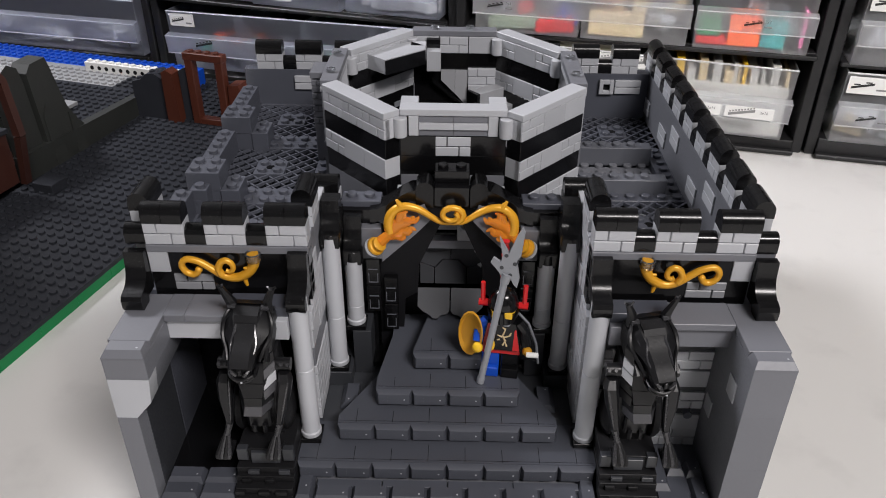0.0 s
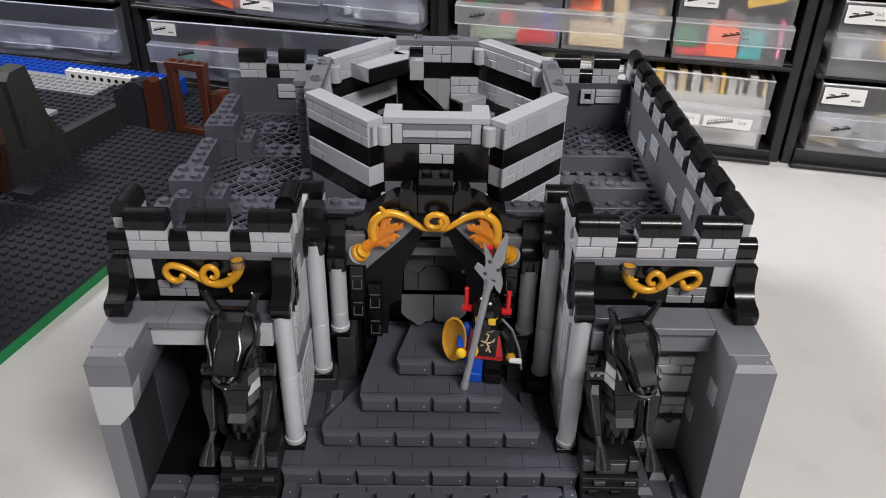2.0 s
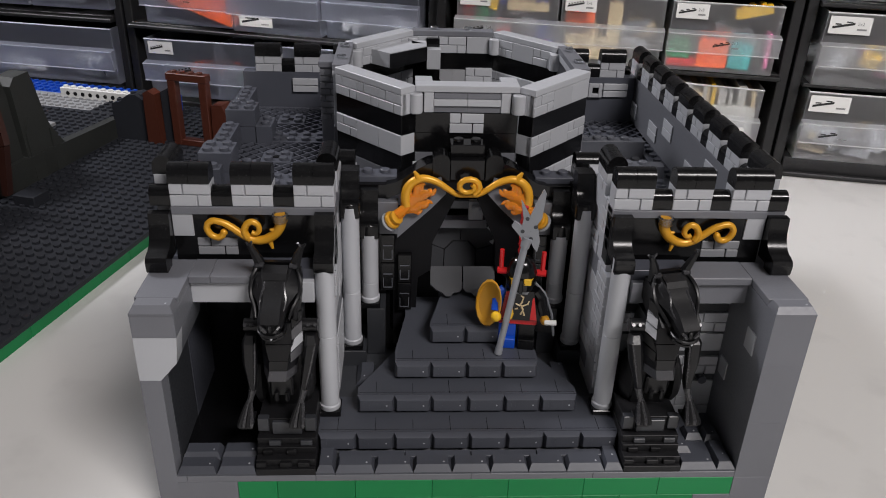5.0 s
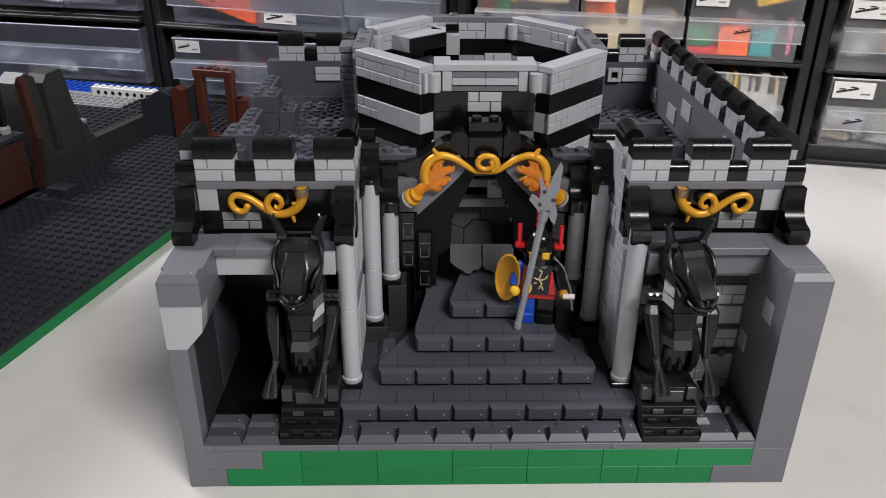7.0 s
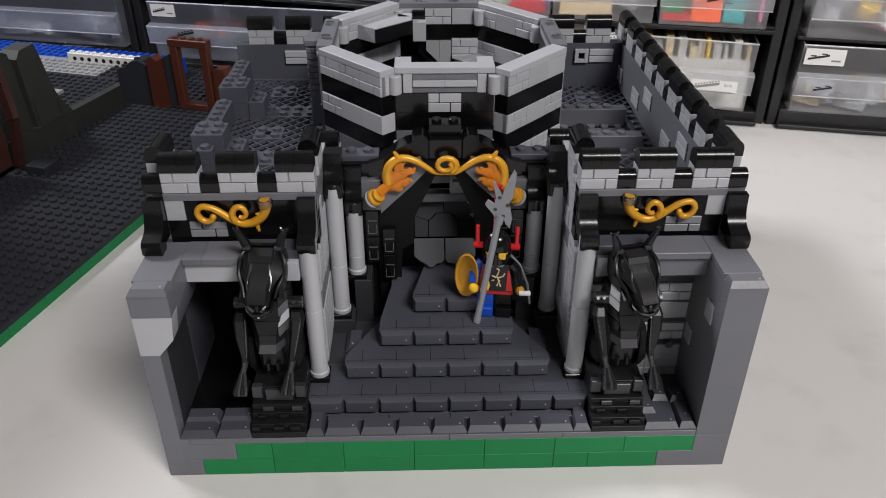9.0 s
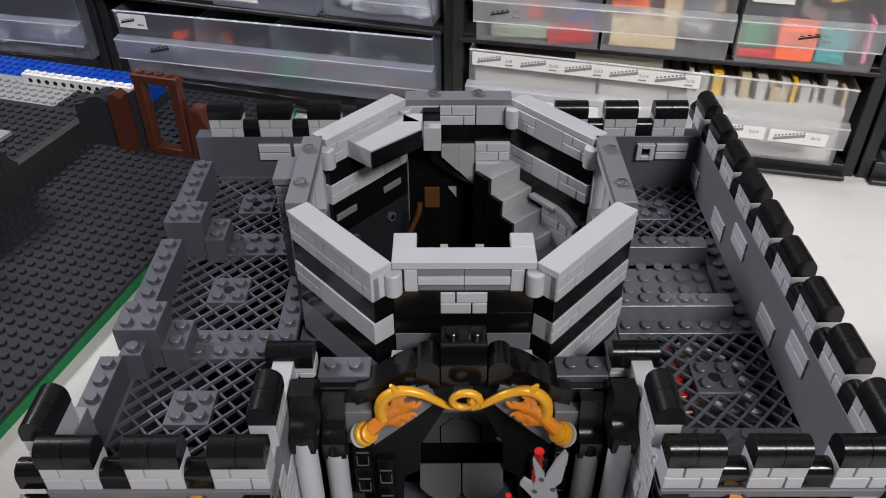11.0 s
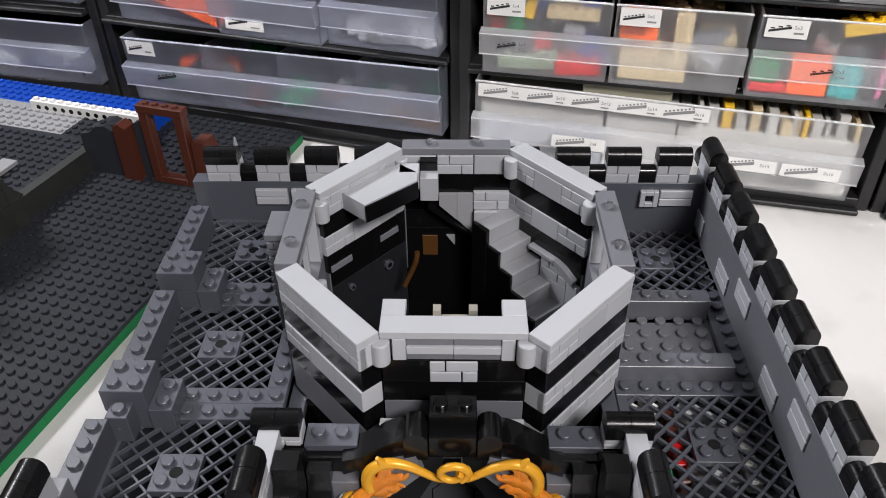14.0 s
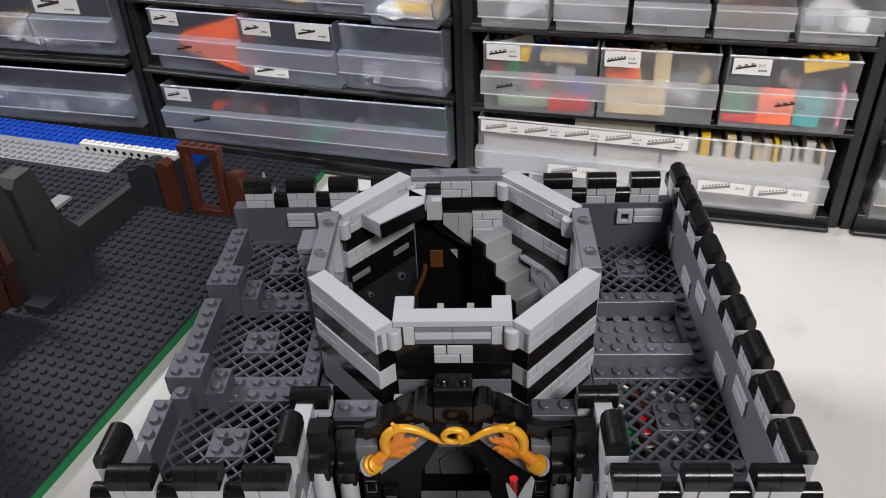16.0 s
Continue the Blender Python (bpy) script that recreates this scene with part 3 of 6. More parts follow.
            part("mould", Form().box(sx * x - 0.28, sx * x + 0.28, y - 0.04, y + 0.02, z0 + zz * h + 0.25, z0 + zz * h + 0.3, 0).box(sx * x - 0.28, sx * x + 0.28, y - 0.04, y + 0.02, z0 + zz * h + h - 0.75, z0 + zz * h + h - 0.7, 0)
                 .box(sx * x - 0.28, sx * x - 0.24, y - 0.04, y + 0.02, z0 + zz * h + 0.25, z0 + zz * h + 0.9, 0).box(sx * x + 0.24, sx * x + 0.28, y - 0.04, y + 0.02, z0 + zz * h + 0.25, z0 + zz * h + 0.9, 0), WALLG, p)
    part("bracket", block(sx * 4.5 - 0.58, sx * 4.5 + 0.58, 10.05, 10.7, 11.66, 13.7, 0.03), MID, dw)
    # sloping grey arch side
    part("arch_slope", Form().prism([(sx * 3.95, 11.4), (sx * 4.0, 12.8), (sx * 2.9, 14.8), (sx * 1.5, 15.2), (sx * 1.2, 14.2), (sx * 2.0, 13.3)], 1, 10.15, 10.55), MID, dw)
    part("inner_arch", Form().prism([(sx * 4.2, 4.5), (sx * 4.2, 11.9), (sx * 1.5, 15.4), (sx * 0.35, 15.2), (sx * 0.45, 14.1), (sx * 1.87, 10.9), (sx * 1.95, 9.0), (sx * 2.7, 8.5), (sx * 2.9, 4.5)], 1, 10.6, 12.0), INNER, dw)
    # curved black arch top
    o = [(sx * 4.6, 14.0), (sx * 4.6, 14.9)] + [(sx * (4.6 - 2.8 * k / 6), 14.9 + 1.35 * math.sin(math.pi / 2 * k / 6) ** 2) for k in range(1, 7)] + [(sx * 1.8, 15.0), (sx * 3.2, 14.6)]
    part("arch_top", Form().prism(o, 1, 9.9, 11.2), BLACK, castle, "black curved arch top", at=ARCH)
    part("arch_knob", Form().rod((sx * 1.5, 9.7, 16.3), (sx * 1.5, 11.0, 16.3), 0.5, n=18).box(sx * 1.5 - 0.5, sx * 1.5 + 0.5, 9.75, 11.0, 15.2, 16.3, 0.02), BLACKW, castle, "black rounded knob", at=ARCH)

for sx in (-1, 1):
    part("brick", block(min(2.1 * sx, 3.05 * sx), max(2.1 * sx, 3.05 * sx), 11.95, 12.35, 14.3, 15.3, 0.02), LIGHT, castle, "light grey brick behind the arch")
key = part("keystone", Form().box(-0.98, 0.98, 9.9, 11.0, 15.2, 16.4).box(-0.98, 0.98, 10.5, 11.6, 16.4, 17.1).studs(-1, 1, 10.55, 11.55, 17.1), BLACK, castle, "black keystone block with two studs", at=ARCH)

# gold crest over the arch, with flames
def crest():
    f = Form()
    for s in (-1, 1):
        p = [(0, 14.5), (0.6, 14.55), (1.15, 14.9), (1.75, 15.3), (2.4, 15.5), (2.95, 15.38), (3.35, 14.98), (3.5, 14.4), (3.42, 13.85)]
        f.tube(smoothed([(s * x, 9.35, z) for x, z in p]), [0.13 + 0.15 * min(1, k / 26) for k in range(33)], 14)
        f.tube([(s * 2.8, 9.3, 15.55), (s * 3.02, 9.25, 15.95)], [0.2, 0.08], 8)
    c = []
    for k in range(18):
        a = math.radians(-60 + 470 * k / 17)
        r = 0.66 - 0.022 * k
        c.append((r * math.cos(a) * 1.05, 9.25 - 0.012 * k, 15.1 + 0.82 * r * math.sin(a)))
    f.tube(c, [0.2 - 0.004 * k for k in range(18)], 14)
    return f


cr = part("crest", crest(), GOLD, castle, "pearl gold curling crest over the arch", at=ARCH)
TONGUES = ((3.3, 13.9, -1.25, 0.9, 0.26), (3.4, 13.75, -1.2, 0.35, 0.24), (3.5, 13.6, -0.95, -0.1, 0.2), (3.3, 14.1, -0.75, 1.05, 0.22), (2.75, 14.3, -0.95, 0.5, 0.2), (2.8, 14.0, -0.85, 0.1, 0.18), (3.5, 14.0, -0.2, 0.8, 0.18), (2.9, 14.5, -0.5, 0.75, 0.16))
for s in (-1, 1):
    part("flame_root", Form().tube([(s * 4.0, 9.15, 13.3), (s * 3.6, 9.3, 13.6), (s * 3.2, 9.4, 13.95)], [0.34, 0.3, 0.24], 10), FLAME, cr, "clear orange flame")
    rng = random.Random(5)
    for k, (x, z, dx, dz, n) in enumerate(TONGUES):
        w = 0.16 * (-1) ** k
        f = Form().tube(smoothed([(s * x, 9.4, z), (s * (x + dx * 0.35 + w * 0.6), 9.32 - 0.05 * (k % 3), z + dz * 0.3 + w), (s * (x + dx * 0.7 - w * 0.5), 9.28 + 0.05 * (k % 2), z + dz * 0.75 - w * 0.4), (s * (x + dx), 9.3, z + dz + w * 0.7)], 3), [1.6 * n * (1.0 - 0.09 * i + 0.12 * rng.random()) for i in range(9)] + [0.03], 8)
        f.moved(Matrix.Translation((0, 9.32, 0)) @ Matrix.Diagonal((1, 0.5, 1, 1)) @ Matrix.Translation((0, -9.32, 0)))
        part("flame", f, FLAME, cr, "clear orange flame")
    t = Form().lathe(0, 0, [(0.5, 0), (0.55, 0.12), (0.5, 0.24), (0.38, 0.28), (0.42, 0.4), (0.42, 0.55), (0.3, 0.6)], 16)
    t.moved(Matrix.Translation((s * 4.32, 9.2, 12.95)) @ Euler((radians(25), radians(-s * 45), 0)).to_matrix().to_4x4())
    part("torch", t, GOLD, cr, "gold torch socket")
    t2 = Form().lathe(0, 0, [(0.52, 0), (0.56, 0.08), (0.52, 0.16)], 16)
    t2.moved(Matrix.Translation((s * 4.47, 9.25, 12.82)) @ Euler((radians(25), radians(-s * 45), 0)).to_matrix().to_4x4())
    part("ring", t2, LIGHT, cr)

CORB = plastic("corbel_grey_plastic", (0.055, 0.057, 0.063), 0.55, spec=0.25)
# entrance back: slate panels and a notched light block
eb = part("entrance_back", block(-4.2, 4.2, 13.2, 13.8, 4.5, 15.0, 0.02), BLACK, castle, "dark back wall with slate panels", at=ARCH)
for pts in ([(-0.98, 8.2), (0.98, 8.2), (0.98, 9.36), (0.45, 9.96), (-0.45, 9.96), (-0.98, 9.36)], [(-1.9, 8.2), (-1.04, 8.2), (-1.04, 9.4), (-1.9, 9.75)], [(2.2, 8.2), (1.04, 8.2), (1.04, 9.4), (2.2, 9.75)],
            [(-1.9, 9.82), (-1.02, 9.46), (-0.5, 10.04), (-0.03, 10.04), (-0.03, 10.95), (-1.9, 10.95)], [(2.2, 9.82), (1.02, 9.46), (0.5, 10.04), (0.03, 10.04), (0.03, 10.95), (2.2, 10.95)]):
    part("panel", Form().prism(pts, 1, 12.55, 13.25), CORB, eb)
part("bar", block(-1.45, 1.5, 11.9, 12.6, 11.2, 11.75, 0.02), MID, eb)
part("bar", block(-1.2, 0.4, 11.95, 12.5, 12.5, 13.0, 0.02), MID, eb)
part("plate", Form().box(0.36, 1.26, 11.85, 12.4, 11.8, 13.0).stud(0.8, 11.75, 12.6), LIGHT, eb)
for s in (-1, 1):
    pts = [(s * 0.04, 0.5), (s * 0.2, 0.28), (s * 0.55, 0.22), (s * 0.72, 0.0), (s * 1.0, 0.0), (s * 1.2, 0.2), (s * 1.6, 0.42), (s * 1.95, 0.75), (s * 1.95, 1.9), (s * 0.04, 1.9)]
    vs = [(x, 9.2 + 0.62 * w, 7.95 + 0.75 * w) for x, w in pts] + [(x, 9.4 + 0.62 * w, 7.75 + 0.75 * w) for x, w in pts]
    k = len(pts)
    part("corbel", Form().add(vs, [list(range(k)), list(range(k, 2 * k))[::-1]] + [(i, (i + 1) % k, k + (i + 1) % k, k + i) for i in range(k)]), CORB, eb)

for x, z in ((1.22, 13.78), (1.42, 12.99), (1.50, 11.85), (1.71, 10.93), (2.20, 11.23)):
    part("chip", Form().prism([(x - 0.14, z + 0.05), (x + 0.12, z + 0.18), (x + 0.1, z - 0.18)], 1, 10.54, 10.62), LIGHT, castle, at=ARCH)

# ---- tower ----
MIDX = 0.07
# outer middle of each of the eight walls and its turn: front, front right, right, and so on round
FACES = [(MIDX, 13.07, 0.0), (5.84, 14.6, 47.9), (8.05, 20.45, 90.0), (5.72, 26.02, 130.5),
         (MIDX, 28.6, 180.0), (-5.58, 26.02, 229.5), (-7.98, 20.45, 270.0), (-5.70, 14.6, 312.1)]


def octface(k, z):
    """Pose (studs) of wall k: x along the wall, y inwards."""
    x, y, a = FACES[k]
    return Matrix.Translation((x, y, z)) @ Matrix.Rotation(radians(a), 4, "Z")


tower = part("tower", Form().box(-2.9, 3.0, 27.62, 28.58, 12.4, 14.38, 0.02), MID, castle, "black and light grey striped octagonal tower")


def facepart(name, form, mat, k, label=""):
    return part(name, form.moved(octface(k, 0)), mat, tower, label)


# straight walls: front and back, six studs long
for k, rows in ((0, ((12.4, 14.4, BLACK), (14.4, 15.6, MID), (15.6, 16.8, BLACK), (16.8, 18.0, BLACK))),
                (4, ((14.4, 15.6, BLACK), (15.6, 16.8, BLACK), (16.8, 18.0, BLACK)))):
    for z0, z1, mat in rows:
        facepart("course", Form().box(-2.97, 2.97, 0.0, 1.0, z0 + 0.004, z1 - 0.004, 0.012), mat, k)
facepart("stone", masonry(2.0, 0.4, 1.19).moved(Matrix.Translation((-1.0, -0.07, 16.8))), LIGHT, 0)
facepart("core", Form().box(-2.9, 2.9, 0.3, 0.95, 18.0, 19.2, 0), MID, 0)
for z0, z1, mat, d in ((18.0, 18.4, MID, 0.06), (18.4, 18.8, LIGHT, -0.06), (18.8, 19.2, MID, 0.06)):
    for x0, x1 in ((-1.93, 0.0), (0.0, 1.93)):
        facepart("plate", Form().box(x0 + 0.008, x1 - 0.008, d, 0.4, z0 + 0.01, z1 - 0.01, 0.015), mat, 0)
for x in (-2.22, 2.22):
    facepart("block", Form().box(x - 0.28, x + 0.28, -0.02, 0.4, 18.01, 19.18, 0.03), LIGHT, 0)
facepart("rail", Form().box(-2.99, 2.99, -0.03, 1.0, 19.21, 19.6, 0.03), LIGHT, 0, "light grey smooth rail")
for x in (-2.49, 2.49):
    facepart("rail_end", Form().box(x - 0.5, x + 0.5, 1.01, 2.03, 19.21, 19.6, 0.03), LIGHT, 0)
# slanting walls: striped panels with square ends and smooth caps
HALF = {1: 3.0, 7: 3.0, 3: 2.98, 5: 2.98}
for k in (1, 3, 5, 7):
    h = HALF[k]
    facepart("lining", Form().box(-h, h, 0.05, 1.0, 5.0, 12.4, 0), BLACK, k)
    for z0, z1, mat in ((12.4, 14.4, LIGHT if k == 1 else MID), (14.4, 15.6, BLACK), (15.6, 16.8, LIGHT), (16.8, 18.0, BLACK), (18.0, 19.2, LIGHT)):
        facepart("course", Form().box(-h, h, 0.0, 1.0, z0 + 0.004, z1 - 0.004, 0.012), mat, k)
        if mat is not LIGHT:
            continue
        if z0 < 13:
            for x in (-2.9, -0.9, 1.1):
                facepart("stone", masonry(1.9, 0.4, 1.19).moved(Matrix.Translation((x, -0.06, z0 + 0.8))), LIGHT, k)
            continue
        # small stones on the outside and on the inside
        rng = random.Random(3 * k + int(z0))
        for i, x in enumerate((-h, -h + 2, -h + 4)):
            kind = rng.random()
            if kind < 0.4:
                facepart("stone", masonry(2.0, 0.4, 1.19).moved(Matrix.Translation((x, -0.06, z0))), LIGHT, k)
            else:
                facepart("stone", Form().box(x + 0.005, x + 1.995, -0.06, 0.3, z0 + 0.008, z0 + 1.192, 0.015), LIGHT, k)
            if k in (3, 5):
                if (i + k) % 2:
                    facepart("stone", masonry(2.0, 0.4, 1.19).moved(Matrix.Translation((x + 2.0, 1.06, z0)) @ Matrix.Rotation(math.pi, 4, "Z")), LIGHT, k)
                else:
                    facepart("stone", Form().box(x + 0.005, x + 1.995, 0.7, 1.06, z0 + 0.008, z0 + 1.192, 0.015), LIGHT, k)
    facepart("cap", Form().box(-h - 0.02, h + 0.02, -0.08, 1.03, 19.21, 19.6, 0.03), LIGHT, k, "light grey smooth cap")
# rounded hinge bricks in the corners
for x, y in ((-2.9, 12.98), (3.02, 12.98), (-2.95, 27.35), (3.1, 27.35), (-6.75, 23.0), (6.85, 23.0), (-7.0, 17.4), (7.1, 17.4)):
    part("hinge_round", Form().lathe(x, y, [(0.36, 18.02), (0.4, 18.06), (0.4, 19.12), (0.36, 19.17)], 18), LIGHT, tower)
# back wall: masonry, plain stone and a dark plate on top
facepart("back_course", Form().box(-2.9, 2.9, 0.05, 0.9, 18.0, 19.2, 0), BLACK, 4)
facepart("stone", masonry(2.0, 0.3, 1.19).moved(Matrix.Translation((1.05, 1.06, 18.0)) @ Matrix.Rotation(math.pi, 4, "Z")), LIGHT, 4)
facepart("stone", Form().box(-2.9, -1.0, 0.8, 1.04, 18.0, 19.19, 0.03), LIGHT, 4)
facepart("stone", Form().box(1.1, 2.9, 0.8, 1.1, 18.75, 19.19, 0.03), LIGHT, 4)
facepart("top_plate", Form().box(-2.98, 2.98, -0.05, 1.0, 19.21, 19.6, 0.03), MID, 4)
facepart("clear_stud", Form().stud(-1.1, 0.45, 19.6).stud(1.4, 0.45, 19.6), GLASSY, 4, "clear round studs")
for k in (2, 6):
    facepart("top_plate", Form().box(-3.05, 3.05, 0.0, 1.02, 19.21, 19.6, 0.03), MID, k)
    facepart("clear_stud", Form().stud(-1.6, 0.5, 19.6).stud(1.5, 0.5, 19.6), GLASSY, k, "clear round studs")
    for z0, z1, mat in ((5.0, 12.4, BLACK), (12.4, 15.6, MID), (18.8, 19.2, LIGHT)):
        facepart("course", Form().box(-3.0, 3.0, 0.0, 1.0, z0 + 0.004, z1 - 0.004, 0.012), mat, k)
    for x in (-2.6, 2.6):
        facepart("post", Form().box(x - 0.4, x + 0.4, 0.05, 0.95, 15.6, 18.8, 0.02), LIGHT, k)
    for x in (-1.2, 1.2):
        facepart("window_bar", Form().box(x - 0.15, x + 0.15, 0.3, 0.6, 15.6, 18.8, 0.02), LIGHT, k)
# buttress on the left flank
bt = part("buttress", block(-9.05, -8.02, 20.55, 22.4, 12.8, 18.6, 0.03), MID, tower, "grey stone buttress")
for i in range(4):
    part("brick", masonry(2.0, 0.5, 0.8).moved(Matrix.Diagonal((0.52, 1, 1, 1))), MID, bt, at=(-9.06, 20.4, 15.1 + 0.86 * i))
part("plate", block(-9.12, -8.02, 20.36, 22.45, 18.61, 19.0, 0.03), MID, bt)

# inside of the tower
part("tower_floor", Form().lathe(MIDX, 20.7, [(6.9, 5.0), (6.9, 5.2)], 8), BLACK, castle, "dark tower floor")
plat = part("platform", Form().prism([(-5.99, 24.3), (-4.52, 22.96), (-1.98, 25.3), (-1.98, 26.1), (-3.0, 27.0), (-4.9, 25.65)], 2, 18.0, 19.0), LIGHT, castle, "light grey platform inside the tower")
part("side_block", Form().box(-3.0, -1.92, 26.12, 27.1, 17.9, 19.0, 0.03), LIGHT, plat)
part("edge", Form().prism([(-4.50, 22.88), (-4.44, 22.82), (-1.9, 25.16), (-1.96, 25.22)], 2, 18.0, 18.97), BLACK, plat)
part("seam", Form().prism([(-3.26, 23.93), (-3.22, 23.97), (-3.25, 24.0), (-3.29, 23.96)], 2, 18.02, 18.9), DARK, plat)
part("post", block(-1.88, -0.9, 26.2, 27.1, 17.12, 18.56, 0.02), LIGHT, plat)
part("dark_cube", block(-1.9, -0.95, 27.0, 27.6, 18.2, 19.15, 0.02), BLACK, plat)
part("hinge_pin", Form().lathe(-6.5, 19.9, [(0.2, 15.7), (0.2, 16.1), (0.26, 16.15), (0.26, 16.5), (0.15, 16.55)], 12), LIGHT, plat)
part("hinge_pin", Form().lathe(-6.45, 19.3, [(0.26, 15.4), (0.26, 15.8), (0.18, 15.85)], 12), LIGHT, plat)
part("curved_rod", Form().tube(smoothed([(-2.15, 26.0, 13.75), (-2.22, 25.9, 13.2), (-2.5, 25.9, 12.4), (-2.75, 25.9, 11.8), (-2.95, 25.9, 11.3)]), 0.16, 10), RUST, plat, "amber curved piece")
F3, F4, F5 = octface(3, 0), octface(4, 0), octface(5, 0)
STEP = plastic("grey_step_plastic", (0.28, 0.285, 0.3), 0.36)
stair = part("stair", Form().box(1.93, 2.97, 1.02, 3.32, 14.7, 15.8, 0.03).moved(F3), STEP, castle, "light grey straight steps inside the tower")
for i in range(1, 6):
    x, z = 1.93 - 0.98 * i, 15.8 - 1.0 * i
    part("tread", Form().box(x, x + 0.975, 1.02, 3.32, z - 1.3, z, 0.03).moved(F3), STEP, stair)
    part("stringer", Form().box(x - 0.02, x + 0.93, 3.34, 3.55, 5.2, z + 0.02, 0.03).moved(F3), BLACK, stair)
part("stringer", Form().box(1.9, 3.1, 3.34, 3.6, 5.2, 15.84, 0.03).moved(F3), BLACK, stair)
part("dado", masonry(2.0, 0.3, 1.19).moved(F3 @ Matrix.Translation((-0.15, 1.3, 13.1)) @ Matrix.Rotation(math.pi, 4, "Z")), LIGHT, stair)
part("dado", Form().box(-2.95, -2.18, 1.02, 1.32, 10.8, 13.6, 0.03).moved(F3), LIGHT, stair)
part("dado", Form().box(-2.15, -0.15, 1.02, 1.28, 10.8, 13.08, 0.03).moved(F3), LIGHT, stair)
part("coping", Form().box(-1.2, 0.78, 1.02, 1.42, 14.3, 14.56, 0.03).moved(F3), STEP, stair)
part("coping", Form().prism([(-2.6, 13.6), (-2.1, 13.75), (-1.5, 14.05), (-1.22, 14.3), (-1.22, 14.56), (-1.9, 14.4), (-2.7, 13.95)], 1, 1.02, 1.4).moved(F3), STEP, stair)
part("landing", Form().box(-2.95, -1.02, 1.02, 1.5, 14.0, 15.78, 0.03).moved(F4), LIGHT, stair)
part("dado", masonry(2.0, 0.3, 1.15).moved(F4 @ Matrix.Translation((-0.98, 1.3, 15.8)) @ Matrix.Rotation(math.pi, 4, "Z")), LIGHT, stair)
part("wall_panel", Form().prism([(-0.97, 14.05), (-0.07, 15.05), (-0.07, 16.8), (-0.97, 16.8)], 1, 1.02, 1.2).moved(F4), STEP, stair)
part("wall_panel", Form().prism([(-0.05, 15.1), (0.95, 16.1), (0.95, 16.8), (-0.05, 16.8)], 1, 1.02, 1.32).moved(F4), STEP, stair)
part("rail", Form().prism([(-1.05, 13.8), (1.6, 16.0), (1.6, 16.2), (-1.05, 14.05)], 1, 1.02, 1.5).moved(F4), BLACK, stair)
for x, w in ((1.53, 0.45), (-1.33, 0.38)):
    part("panel", Form().box(x - w, x + w, 1.1, 1.2, 12.46, 13.88, 0.02).moved(F4), RUST, stair)
part("chip", Form().prism([(0.56, 13.92), (0.07, 13.92), (0.07, 13.2)], 1, 1.1, 1.2).moved(F4), STEP, stair)
part("dark_lining", Form().box(-2.9, 2.9, 0.9, 1.08, 5.2, 14.38, 0.01).moved(F4), BLACK, stair)
# dark smooth lining of the back left wall with its strip and bosses
lin = part("dark_lining", Form().box(-2.9, 2.9, 1.0, 1.05, 5.3, 13.4, 0.01).moved(F5), LINING, stair, "smooth dark grey lining")
part("black_band", Form().box(-2.9, 2.9, 1.0, 1.04, 13.42, 15.58, 0.01).moved(F5), BLACK, stair)
part("black_band", Form().box(-2.9, 2.9, 1.0, 1.04, 5.3, 15.58, 0.01).moved(F3), BLACK, stair)
for x0, x1 in ((-2.28, -0.85), (1.33, 2.85)):
    part("strip", Form().box(x0, x1, 1.03, 1.12, 14.45, 14.85, 0.02).moved(F5), MID, stair)
for x, z, r in ((-1.34, 12.57, 0.3), (1.56, 12.69, 0.2)):
    part("boss", Form().rod((x, 1.0, z), (x, 1.22, z), r, n=16).moved(F5), DARK, lin)
    part("socket", Form().rod((x, 1.21, z), (x, 1.235, z), r * 0.55, n=14).moved(F5), BLACK, lin)
part("corner_post", Form().box(-2.93, -2.87, 1.06, 1.12, 11.4, 15.8, 0).moved(F5), MID, stair)
PALE = plastic("warm_grey_plastic", (0.3, 0.28, 0.24), 0.4)
ARM = [(17.2, 6.2), (18.1, 6.2), (18.1, 16.6), (17.85, 16.9), (17.4, 16.9), (17.2, 16.6)]
chair = part("throne", Form().box(-0.55, 0.72, 17.4, 17.9, 6.2, 16.25), PALE, castle, "pale block with two arms inside the tower")
for x0, x1 in ((-0.93, -0.57), (0.74, 1.14)):
    part("arm", Form().prism(ARM, 0, x0, x1), PALE, chair)

# ---- roof ----
roof = part("roof_deck", Form().box(-8, -7.2, 12.0, 30.4, 11.5, 12.0), DARK, castle, "dark grey studded roof deck with lattice grates")


